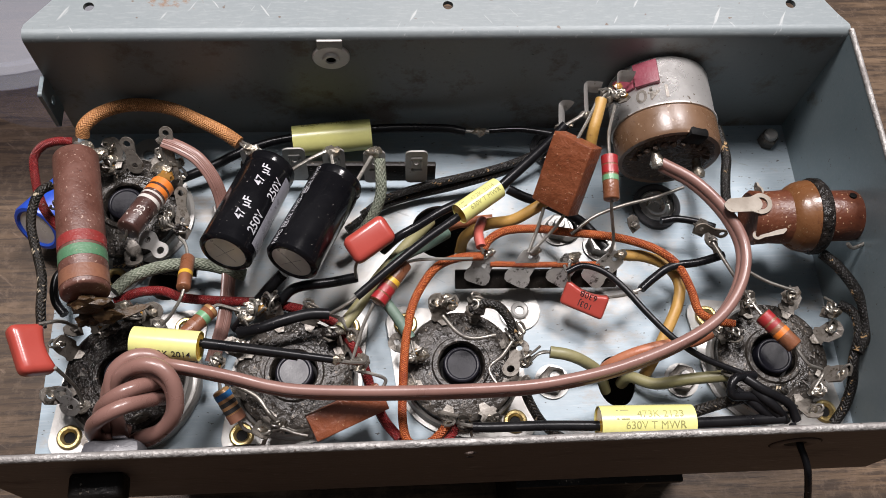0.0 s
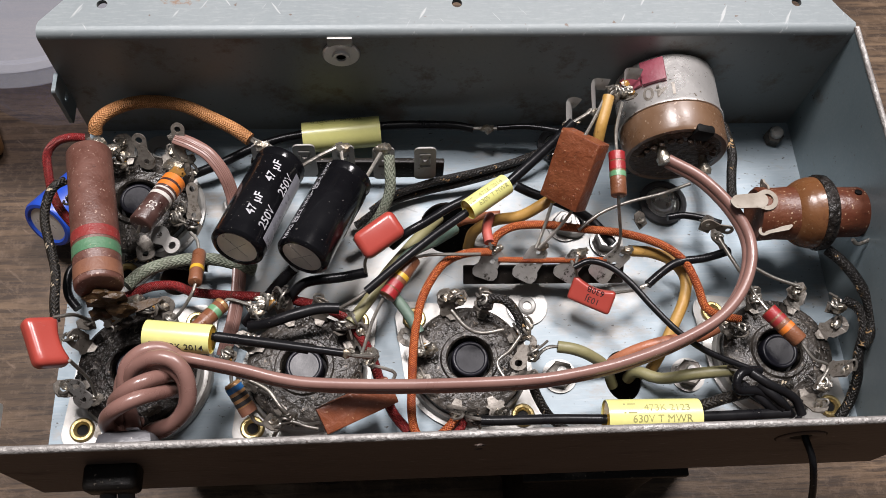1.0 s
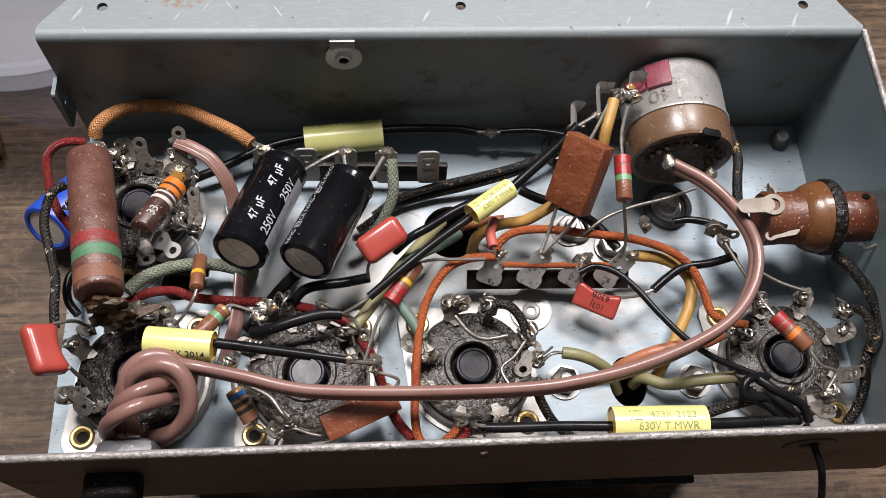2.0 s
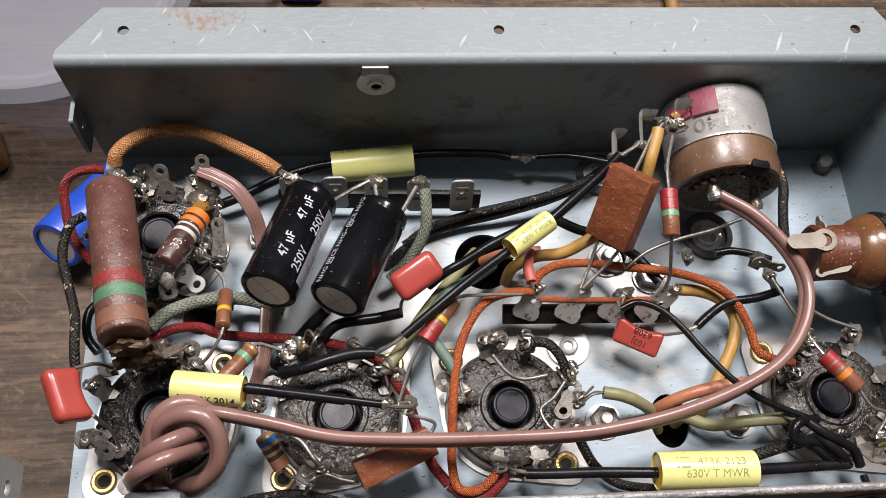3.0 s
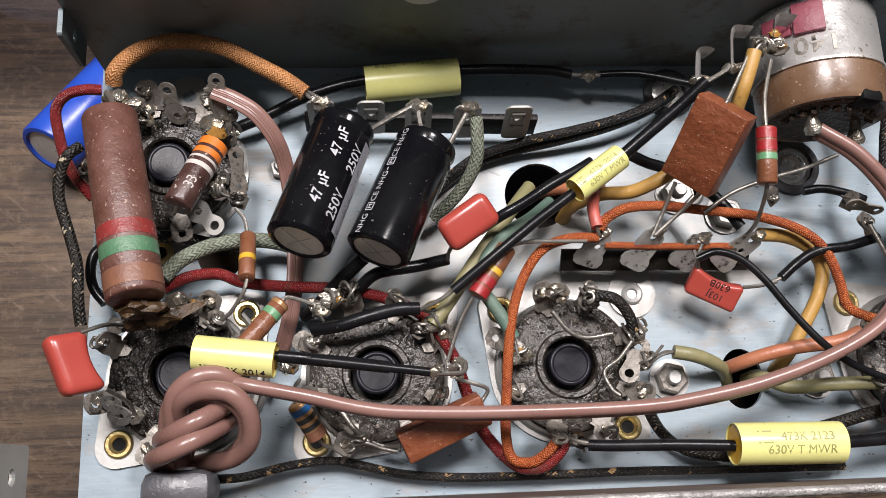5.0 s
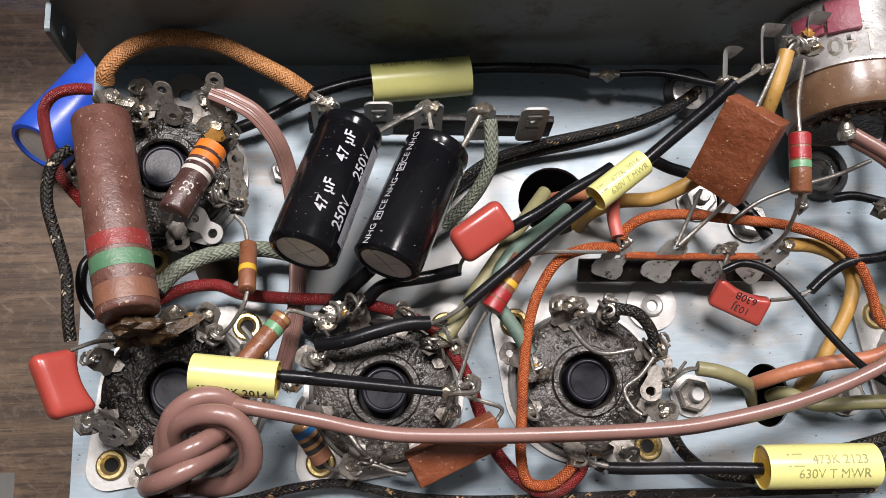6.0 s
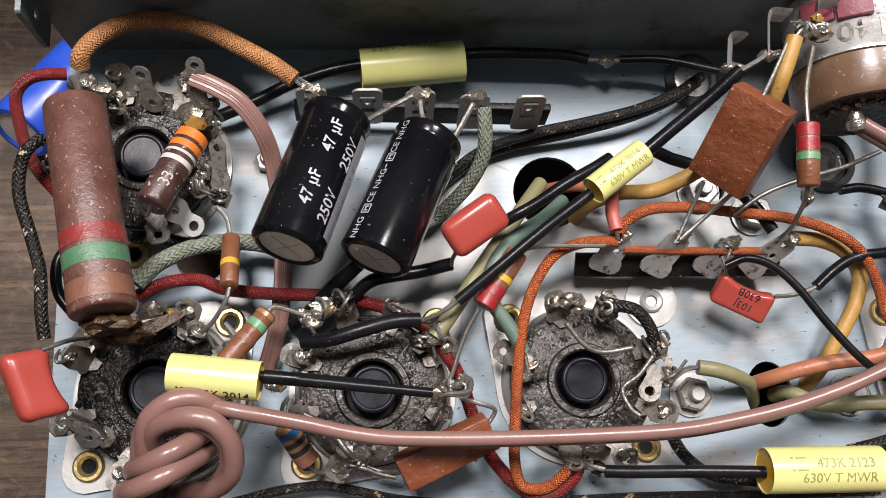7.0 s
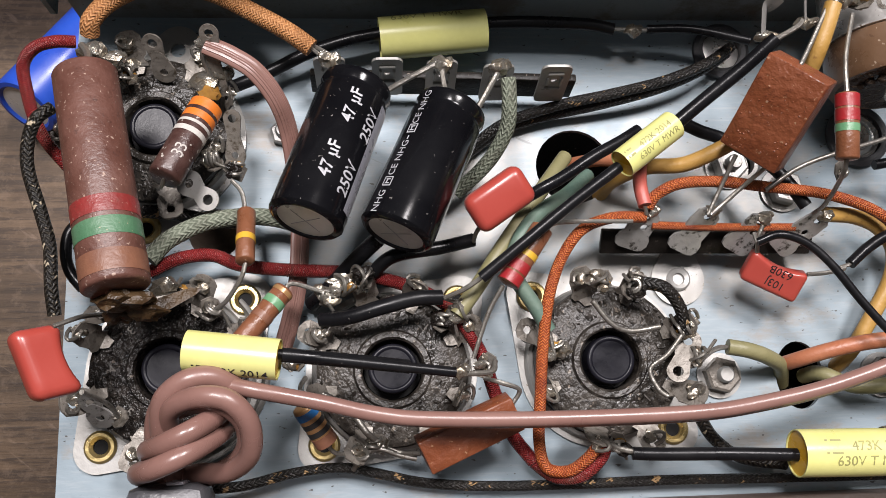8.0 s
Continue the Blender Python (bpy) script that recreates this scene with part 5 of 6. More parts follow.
bm = bmesh.new()
sweep(bm, spline([(9.98, 9.96, 2.60), (10.15, 9.88, 2.50), (10.47, 9.99, 2.50), (10.70, 10.05, 2.50)]), 0.05, 8)
part("spring_clip", bm, M_BARE, holder, "bright spring clip")


# ---- nuts, screws, washers and grommets ----
def hex_nut(at, r, h, label, screw=0.16, washer=0.0, up=(0, 0, 1), material=None):
    at, up = Vector(at), Vector(up)
    root = thing("hex_nut", tuple(at), label, "nut", "nuts and screws")
    s = up.orthogonal()
    m = frame_of(at, s, up.cross(s))
    base = 0.0
    if washer:
        bm = bmesh.new()
        plate(bm, m, [(washer * math.cos(a), washer * math.sin(a)) for a in (2 * math.pi * j / 28 for j in range(28))], 0.06, [(0, 0, screw * 0.9)])
        part("washer", bm, M_SADDLE, root, smooth=False)
        base = 0.06
    bm = bmesh.new()
    lathe(bm, at, at + up, [(base, r * 0.94), (base + h * 0.12, r), (base + h * 0.85, r), (base + h, r * 0.86), (base + h, screw)], 6)
    part("nut", bm, material or M_SADDLE, root, smooth=False)
    bm = bmesh.new()
    lathe(bm, at, at + up, [(0, screw), (base + h + 0.12, screw), (base + h + 0.16, screw * 0.8), (base + h + 0.16, 0)], 14)
    part("screw_end", bm, M_SADDLE, root)
    return root


hex_nut((2.80, 7.43, 0.00), 0.36, 0.26, "dull steel hexagon nut on the deck", washer=0.45, material=M_LUG)
hex_nut((6.16, 7.36, 0.00), 0.36, 0.26, "dull steel hexagon nut on the deck", washer=0.45, material=M_LUG)
hex_nut((4.49, 11.20, 0.00), 0.36, 0.3, "bright hexagon nut under the block capacitor", washer=0.46)
hex_nut((3.36, 11.70, 0.00), 0.36, 0.3, "bright hexagon nut under the block capacitor", washer=0.46)
hex_nut((-5.73, 12.48, 0.00), 0.28, 0.2, "small bright nut beside a socket")
hex_nut((9.84, 14.42, 0.0), 0.27, 0.34, "dull dark screw near the corner", screw=0.19, material=M_CONTACT)
rn = thing("washer_nut", (-2.61, YB, 3.55), "plated washer and clip nut on the back wall", "washer", "nuts and screws")
bm = bmesh.new()
lathe(bm, (-2.61, YB, 3.55), (-2.61, 14, 3.55), [(0, 0.47), (0.06, 0.47), (0.09, 0.44), (0.09, 0.22), (0.16, 0.2), (0.16, 0.13), (0.02, 0.12), (0.02, 0)], 32)
part("washer", bm, M_CANEND, rn)
bm = bmesh.new()
lathe(bm, (-2.61, YB - 0.01, 3.55), (-2.61, 14, 3.55), [(0.1, 0.2), (0.02, 0.13), (0.1, 0.12), (0.1, 0)], 20)
part("thread", bm, M_DPHEN, rn, "dark threaded bore")
bm = bmesh.new()
block(bm, Matrix.Translation((-2.62, YB - 0.05, 4.06)), (0.62, 0.07, 0.34), 0.02)
part("clip", bm, M_SADDLE, rn, "folded clip over the flange")


def ring(name, at, up, r, thick, material, label, category="grommet"):
    root = thing(name, at, label, category, "grommets")
    bm = bmesh.new()
    a = Vector(at)
    lathe(bm, a, a + Vector(up), [(0.0, r), (0.05, r + thick), (0.16, r + thick), (0.22, r + thick * 0.5), (0.2, r), (0.0, r)], 30)
    part("ring", bm, material, root)
    return root


grommet = ring("rubber_grommet", (3.44, 14.25, 0.00), (0, 0, 1), 0.42, 0.18, M_RUBBER, "black rubber grommet round a bright metal disc")
bm = bmesh.new()
lathe(bm, (3.44, 14.25, 0.0), (3.44, 14.25, 1), [(0.0, 0.41), (0.05, 0.41), (0.07, 0.36), (0.07, 0.12), (0.03, 0.10), (0.03, 0)], 28)
part("metal_disc", bm, M_POT, grommet, "bright metal disc")
bush = ring("rubber_grommet", (6.23, 12.35, 0.00), (0, 0, 1), 0.5, 0.17, M_RUBBER, "black rubber grommet round a bright bushing under the control")
bm = bmesh.new()
lathe(bm, (6.23, 12.35, 0.0), (6.23, 12.35, 1), [(0.0, 0.49), (0.1, 0.49), (0.12, 0.44), (0.05, 0.40), (0.05, 0.32), (0.14, 0.30), (0.16, 0.24), (0.10, 0.2), (0.02, 0.19), (0.02, 0)], 32)
part("metal_disc", bm, M_POT, bush, "bright stepped metal bushing")
ring("metal_bushing", (3.60, 11.76, 0.00), (0, 0, 1), 0.3, 0.14, M_SADDLE, "bright metal bushing beside a terminal strip", "bushing")
eyelet = thing("wire_eyelet", (7.2, YF, TOP - 1.1), "flat grimy eyelet round the wire in the front wall", "eyelet")
bm = bmesh.new()
lathe(bm, (7.3, YF - 0.13, TOP - 1.05), (7.3, YF - 1, TOP - 1.05), [(0.0, 0.52), (0.03, 0.52), (0.05, 0.48), (0.05, 0.34), (0.02, 0.24), (-0.1, 0.22)], 36)
part("flange_ring", bm, M_FRONT, eyelet)
bm = bmesh.new()
lathe(bm, (7.3, YF - 0.13, TOP - 1.05), (7.3, YF - 1, TOP - 1.05), [(0.004, 0.56), (0.012, 0.56), (0.012, 0.5)], 36)
part("dark_edge", bm, M_HOLE, eyelet, "dark gap round the eyelet")

# ---- power cord with its knot and strain relief ----
cord = thing("mains_cable", (-7.52, 5.71, 1.20), "mauve rubber twin mains cable tied in a knot", "cable")


def twin_cord(name, pts, shifts, r, label=""):
    line = spline(pts, 9)
    bm = bmesh.new()
    s = spline(shifts, max(1, (len(line) - 1) // (len(shifts) - 1)))
    s = [s[min(int(i * (len(s) - 1) / (len(line) - 1)), len(s) - 1)] for i in range(len(line))]
    sweep(bm, [p + q for p, q in zip(line, s)], r, 14)
    sweep(bm, [p - q for p, q in zip(line, s)], r, 14)
    return part(name, bm, M_MAUVE, cord, label)


twin_cord("long_run", [(-6.32, 7.37, 2.70), (-5.79, 7.25, 2.75), (-4.84, 7.05, 2.60), (-3.99, 6.85, 2.43), (-3.10, 6.74, 2.34), (-1.08, 6.68, 2.22), (1.38, 6.70, 2.16), (2.71, 6.84, 2.12), (4.06, 7.12, 2.15), (5.45, 7.60, 2.25),
                       (6.48, 8.19, 2.35), (7.12, 9.00, 2.45), (7.37, 9.95, 2.50), (7.07, 10.83, 2.60), (6.41, 11.69, 2.65), (5.65, 12.27, 2.60)],
          [(0, 0, 0.12), (0, 0, 0.12), (0, 0.015, 0.11), (0.012, 0.02, 0.09), (0.032, 0.0, 0.075), (0.0, 0.02, 0.075)], 0.132)
twin_cord("knot_loop", [(-6.14, 7.24, 2.50), (-6.53, 7.46, 2.75), (-6.98, 7.41, 2.85), (-7.39, 7.10, 2.70), (-7.52, 6.61, 2.30), (-7.50, 6.17, 1.80), (-7.52, 5.71, 1.20)], [(0, 0.02, 0.15), (0.05, 0.05, 0.14), (0.14, 0, 0.05)], 0.175)
twin_cord("knot_loop", [(-7.33, 6.71, 2.30), (-7.19, 7.00, 2.80), (-6.74, 7.14, 3.15), (-6.29, 7.08, 3.20), (-6.01, 6.77, 3.00), (-6.04, 6.32, 2.60), (-6.44, 6.02, 2.10), (-6.99, 5.92, 1.70), (-7.41, 5.81, 1.20)], [(0.02, 0.02, 0.15), (0.04, 0.04, 0.15), (0.06, -0.02, 0.15), (0.08, 0.1, 0.1)], 0.174)
twin_cord("knot_loop", [(-6.34, 6.94, 2.20), (-6.52, 6.72, 2.90), (-6.88, 6.48, 3.32), (-7.34, 6.29, 3.18), (-7.70, 6.20, 2.50), (-7.70, 6.09, 1.80), (-7.38, 6.08, 1.40)], [(0, 0.16, 0.03), (0.05, 0.18, 0.0), (0.07, 0.17, 0.0), (0.08, 0.12, 0.1)], 0.170)
short = thing("flat_cable", (-6.89, 13.59, 1.90), "flat ribbed mauve cable running under a capacitor", "cable")
line = spline([(-6.95, 13.52, 2.00), (-6.48, 13.30, 2.00), (-6.06, 13.03, 1.90), (-5.70, 12.58, 1.60), (-5.52, 12.05, 1.10), (-5.40, 11.07, 0.80), (-5.37, 10.06, 0.70), (-5.46, 9.06, 0.60), (-5.72, 8.11, 0.40)])
bm = bmesh.new()
sweep(bm, line, 0.085, 40, shape=lambda a: (1.0 / math.hypot(math.cos(a), math.sin(a) / 2.1)) * (1 + 0.07 * math.cos(14 * a)), start_up=(0, 0, 1))
part("insulation", bm, M_MAUVE, short, "ribbed mauve rubber")
joint(short, (-6.97, 13.59, 1.90), 0.17, 9)

solder_lug((-6.84, 12.94, 1.40), (-6.87, 13.64, 2.20), 0.42, "upright tarnished solder lug at the flat cable's end")
lead(short, [(-6.95, 13.57, 2.00), (-7.03, 13.37, 1.80), (-6.92, 13.11, 1.55), (-6.83, 12.93, 1.40)], 0.06)
lead(short, [(-6.89, 13.60, 2.10), (-6.81, 13.42, 1.80), (-6.96, 13.16, 1.60), (-7.04, 12.97, 1.40)], 0.05)

relief = thing("strain_relief", (-7.64, 5.67, 1.00), "dark grey rubber strain relief through the front wall", "strain relief")
bm = bmesh.new()
block(bm, Matrix.Translation((-7.35, YF + 0.34, 2.0)), (1.3, 0.7, 1.2), 0.24, 2)
part("inner_body", bm, M_RELIEF, relief)
bm = bmesh.new()
block(bm, Matrix.Translation((-7.2, YF + 0.71, 2.2)), (0.28, 0.06, 0.6), 0.03)
part("rib", bm, M_GREY, relief, "paler moulded rib")
bm = bmesh.new()
block(bm, Matrix.Translation((-7.42, YF - 0.40, 2.72)), (1.12, 0.58, 0.66), 0.12, 3)
part("outer_body", bm, M_STRIP, relief, "black outer body")
for dx in (-0.18, 0.2):
    bm = bmesh.new()
    sweep(bm, spline([(-7.42 + dx, YF - 0.55, 2.5), (-7.42 + dx, YF - 0.9, 1.9), (-7.4 + dx, YF - 1.2, -0.5), (-6.6 + dx, YF - 4.5, -6), (-6.4 + dx, YF - 8, TABLE + 0.3), (-6.0 + dx, YF - 16, TABLE + 0.3)]), 0.17, 10)
    part("cord_strand", bm, M_RUBBER, relief)

# ---- wires ----
wire("cloth_wire", [(-9.03, 13.77, 1.90), (-8.95, 13.94, 2.10), (-8.67, 14.28, 2.10), (-8.21, 14.69, 1.85), (-7.62, 14.80, 1.75), (-6.87, 14.63, 1.80), (-6.11, 14.19, 1.90), (-5.48, 13.80, 1.95), (-5.06, 13.50, 1.90)], 0.175, B_TAN, "thick tan braided cloth wire arching by the back wall", n=14,
     ends=([(-5.06, 13.50, 1.90), (-4.85, 13.30, 1.95)], [(-5.00, 13.54, 1.90), (-4.68, 13.31, 2.00)]))
wire("cloth_wire", [(-9.27, 13.61, 1.90), (-9.61, 13.57, 2.00), (-9.99, 13.49, 1.90), (-10.24, 13.25, 1.70), (-10.22, 12.81, 1.50), (-10.13, 12.36, 1.30), (-9.92, 11.94, 1.20), (-9.56, 11.51, 1.10)], 0.115, B_RED, "dark red varnished cloth wire", n=12)
wire("cloth_wire", [(-9.62, 12.37, 1.90), (-9.83, 12.14, 2.00), (-9.99, 11.81, 1.90), (-10.01, 11.28, 1.80), (-9.78, 10.50, 1.70), (-9.60, 9.89, 1.70), (-9.54, 9.18, 1.70), (-9.49, 8.70, 1.60)], 0.115, B_GREY, "black and cream woven cloth wire past the open end")
wire("cloth_wire", [(-9.22, 9.26, 1.00), (-9.47, 9.58, 1.00), (-9.56, 9.95, 1.00), (-9.49, 10.33, 1.00), (-9.21, 10.60, 0.90)], 0.11, M_BLACKW, "black wire looping behind the large resistor")
wire("cloth_wire", [(-8.00, 9.71, 1.30), (-7.68, 10.10, 1.20), (-7.13, 10.43, 1.00), (-6.55, 10.57, 0.90), (-5.82, 10.56, 0.80), (-4.96, 10.31, 0.70)], 0.165, B_GREEN, "grey-green braided cloth wire", n=12)
wire("cloth_wire", [(-8.32, 10.78, 0.60), (-7.73, 10.75, 0.50), (-7.10, 10.61, 0.50), (-6.24, 10.55, 0.40)], 0.13, B_BLACK, "black cloth wire lying on the deck")
wire("cloth_wire", [(-8.06, 9.54, 1.00), (-7.53, 9.78, 1.00), (-6.95, 9.85, 0.90), (-6.41, 9.65, 0.90), (-5.44, 9.54, 0.90), (-4.47, 9.50, 0.80), (-3.49, 9.26, 0.90), (-2.76, 8.90, 1.00), (-2.35, 8.46, 1.00), (-2.01, 7.84, 1.00), (-1.80, 7.18, 0.90), (-1.53, 6.46, 0.90), (-1.14, 5.93, 0.90)], 0.125, B_RED, "long dark red cloth wire across the deck")
wire("cloth_wire", [(-1.13, 5.93, 0.80), (-0.73, 5.65, 0.80), (-0.27, 5.66, 0.90), (0.10, 5.99, 1.00), (0.18, 6.28, 1.00)], 0.125, B_RED, "red cloth wire ending at a socket")
wire("cloth_wire", [(1.10, 10.33, 1.50), (0.49, 10.35, 1.40), (-0.07, 10.16, 1.30), (-0.48, 9.65, 1.30), (-0.78, 8.95, 1.40), (-0.95, 8.04, 1.40), (-1.03, 7.11, 1.30), (-1.06, 6.31, 1.10), (-0.93, 5.83, 1.00), (-0.54, 5.75, 1.00), (-0.22, 5.94, 1.10), (0.02, 6.21, 1.20)], 0.108, B_ORANGE, "orange braided cloth wire looping past a socket", n=12)
wire("cloth_wire", [(1.11, 10.49, 1.60), (1.27, 10.71, 1.70), (1.70, 10.89, 1.80), (2.46, 10.92, 1.80), (3.37, 10.84, 1.70), (4.54, 10.72, 1.60), (5.51, 10.43, 1.50), (6.08, 9.99, 1.40), (6.35, 9.36, 1.30), (6.50, 8.80, 1.20), (6.85, 8.56, 1.20), (7.35, 8.43, 1.20)], 0.108, B_ORANGE, "orange braided cloth wire arching over the strip", n=12)
wire("fibre_wire", [(1.29, 10.24, 1.20), (2.43, 10.19, 1.20), (4.10, 10.16, 1.20)], 0.078, B_ORANGE, "rust-orange cloth wire along the terminal strip")
wire("rubber_wire", [(4.73, 10.41, 1.20), (5.36, 10.38, 1.10), (5.90, 10.17, 1.00), (6.21, 9.73, 0.90), (6.12, 9.16, 0.80), (5.74, 8.43, 0.60), (5.38, 7.78, 0.30), (5.11, 7.36, -0.30)], 0.15, M_YELLOWW, "ochre rubber wire bending into the deck hole", n=12)
wire("rubber_wire", [(2.90, 11.75, 1.90), (2.43, 11.52, 1.70), (1.92, 11.37, 1.40), (1.29, 11.41, 1.10), (0.77, 11.28, 0.70), (0.66, 11.17, -0.10)], 0.15, M_YELLOWW, "ochre rubber wire under the block capacitor", n=12)
wire("rubber_wire", [(4.09, 13.65, 3.50), (3.95, 13.22, 3.40), (3.82, 12.80, 3.20), (3.73, 12.18, 2.40)], 0.15, M_YELLOWW, "ochre rubber wire behind the block capacitor", n=12, ends=([(4.08, 13.60, 3.50), (4.21, 13.76, 3.55), (4.45, 13.81, 3.50)],))
wire("rubber_wire", [(0.13, 11.89, -0.30), (0.54, 11.78, 0.40), (0.98, 11.65, 0.80), (1.49, 11.65, 0.90)], 0.14, M_RUSTW, "rust rubber wire out of the deck hole")
wire("rubber_wire", [(1.17, 11.48, 1.20), (1.00, 10.95, 1.60), (1.03, 10.50, 1.70)], 0.13, M_REDW, "short red-pink wire at the terminal strip", ends=([(1.03, 10.50, 1.70), (1.08, 10.36, 1.60)],))
wire("rubber_wire", [(-0.14, 11.82, 0.50), (-0.64, 11.15, 0.90), (-1.08, 10.56, 1.10), (-1.58, 9.87, 1.30), (-2.04, 9.19, 1.30), (-2.49, 8.59, 1.30)], 0.15, M_OLIVE, "olive rubber wire crossing to a socket", n=12)
wire("rubber_wire", [(0.28, 11.41, 0.60), (-0.28, 10.91, 1.00), (-0.86, 10.50, 1.30), (-1.28, 10.00, 1.50), (-1.48, 9.53, 1.40)], 0.14, M_GREENW, "grey-green rubber wire crossing below a resistor", n=12)
wire("rubber_wire", [(-1.45, 9.25, 1.50), (-1.10, 8.77, 1.40), (-0.81, 8.27, 1.30)], 0.14, M_GREENW, "faded green wire to a socket lug", ends=([(-0.81, 8.27, 1.30), (-0.71, 7.83, 1.20)],))
wire("rubber_wire", [(-4.95, 8.56, 1.30), (-4.44, 8.58, 1.50), (-3.85, 8.73, 1.60), (-3.26, 8.87, 1.60), (-2.78, 8.90, 1.50)], 0.14, M_BLACKW, "short thick black wire over a socket", n=12, ends=([(-2.78, 8.90, 1.50), (-2.48, 8.81, 1.40)],))
wire("cloth_wire", [(-1.46, 12.88, 2.00), (-1.44, 12.46, 1.90), (-1.46, 12.05, 1.60), (-1.67, 11.67, 1.20), (-1.97, 11.37, 0.90), (-2.35, 11.08, 0.60)], 0.145, B_GREEN, "grey-green braided cloth wire from a lug", n=14)
wire("plain_wire", [(-1.44, 10.54, 1.50), (-1.05, 10.72, 1.90), (-0.56, 10.97, 2.00), (0.02, 11.35, 2.00), (0.63, 11.70, 1.90), (0.98, 11.93, 1.80)], 0.115, M_BLACKW, "black wire beside the small yellow capacitor")
wire("plain_wire", [(1.88, 12.28, 1.40), (2.34, 12.08, 1.30), (2.88, 11.93, 1.20), (3.58, 11.47, 1.30), (3.95, 11.02, 1.40), (4.27, 10.53, 1.40)], 0.13, M_BLACKW, "black wire under the block capacitor")
wire("flecked_wire", [(-1.97, 12.10, 0.40), (-1.30, 12.54, 0.50), (-0.22, 12.87, 0.60), (0.85, 13.07, 0.70), (1.93, 13.31, 0.80), (2.79, 13.66, 0.80), (3.45, 14.12, 0.60)], 0.11, B_BLACK, "black cloth wire with gold flecks")
wire("flecked_wire", [(-2.38, 11.72, 0.30), (-1.42, 12.41, 0.30), (-0.45, 12.74, 0.30), (0.60, 12.93, 0.42), (1.80, 13.20, 0.60), (2.72, 13.58, 0.62), (3.40, 14.04, 0.48)], 0.11, B_BLACK, "black cloth wire on the deck")
wire("plain_wire", [(3.15, 9.80, 1.60), (3.55, 9.92, 1.70), (4.05, 9.75, 1.70), (4.50, 9.32, 1.70), (5.00, 8.62, 1.70), (5.56, 7.95, 1.70), (6.22, 7.48, 1.60), (7.00, 7.15, 1.50), (7.39, 6.98, 1.50)], 0.082, M_BLACKW, "long black wire sagging to a socket", ends=([(3.15, 9.80, 1.60), (3.10, 9.99, 1.60)],))
wire("plain_wire", [(5.07, 9.41, 1.30), (5.49, 9.74, 1.30), (5.93, 9.97, 1.40), (6.61, 10.06, 1.40), (7.32, 10.25, 1.40)], 0.11, M_BLACKW, "black wire joined to the red capacitor", ends=([(5.07, 9.41, 1.30), (4.85, 9.34, 1.30)],))
wire("plain_wire", [(5.98, 11.45, 1.00), (6.45, 11.50, 1.00), (7.04, 11.37, 1.00), (7.40, 11.23, 1.00)], 0.1, M_BLACKW, "black wire below the control")
wire("thin_wire", [(6.40, 11.98, 1.90), (5.58, 11.65, 2.00), (4.63, 11.37, 2.10), (3.90, 11.12, 2.00), (3.32, 10.75, 1.80)], 0.045, M_BARE, "bare tinned wire crossing under the control")
wire("thin_wire", [(6.94, 10.43, 1.80), (7.23, 9.72, 1.80), (7.62, 9.10, 1.60)], 0.05, M_BARE, "bare grey lead to a socket")
wire("thin_wire", [(7.76, 9.64, 1.70), (8.26, 9.39, 1.60), (8.92, 9.18, 1.50)], 0.045, M_BARE, "bare lead to a socket lug")
wire("flecked_wire", [(7.70, 13.90, 1.70), (7.79, 13.03, 1.70), (7.67, 12.43, 1.70), (7.56, 11.79, 1.70), (7.60, 11.30, 1.60), (7.85, 10.90, 1.35)], 0.13, B_BLACK, "black cloth wire with gold flecks beside the control")
wire("flecked_wire", [(9.72, 10.05, 1.80), (10.01, 9.61, 1.90), (10.28, 9.06, 1.90), (10.45, 8.50, 1.80), (10.40, 7.94, 1.70), (10.12, 7.47, 1.60)], 0.14, B_BLACK, "thick black cloth wire with gold flecks by the end wall", n=12)
wire("flecked_wire", [(10.00, 8.77, 1.50), (10.26, 8.50, 1.60), (10.28, 7.98, 1.60), (10.07, 7.32, 1.40), (10.12, 6.86, 1.00), (10.01, 6.39, 0.60), (9.73, 6.02, 0.40)], 0.13, B_BLACK, "black cloth wire by the end wall", n=12)
wire("rubber_wire", [(2.64, 7.92, 1.00), (3.05, 7.84, 1.00), (3.49, 7.72, 0.80), (3.95, 7.57, 0.30), (4.26, 7.27, -0.40)], 0.15, M_OLIVE, "olive rubber wire entering the deck hole", n=12, ends=([(2.69, 7.90, 1.00), (2.43, 7.91, 1.05), (2.16, 7.76, 1.05), (2.00, 7.63, 0.95)], [(2.66, 7.92, 1.02), (2.33, 7.85, 1.10), (2.09, 7.67, 1.00)]))
wire("rubber_wire", [(4.63, 7.38, -0.20), (4.76, 7.41, 0.30), (5.29, 7.13, 0.60), (6.07, 7.14, 0.90), (7.03, 7.12, 1.20)], 0.15, M_OLIVE, "olive rubber wire from the deck hole to a socket", n=12)
wire("rubber_wire", [(4.05, 7.58, -0.20), (4.17, 7.66, 0.50), (4.67, 7.81, 0.90), (5.37, 7.94, 1.10), (6.17, 8.01, 1.20), (6.67, 8.20, 1.30)], 0.15, M_RUSTW, "rust rubber wire from the deck hole", n=12)
wire("flecked_wire", [(-6.99, 5.65, 0.70), (-6.37, 5.68, 0.60), (-5.46, 5.87, 0.50), (-4.63, 5.93, 0.50), (-3.92, 5.79, 0.50), (-3.09, 5.60, 0.40), (-1.89, 5.50, 0.40), (-0.19, 5.48, 0.40), (1.53, 5.49, 0.40), (3.41, 5.46, 0.40), (6.33, 5.43, 0.40)], 0.095, B_BLACK, "long black cloth wire along the front wall", n=12)
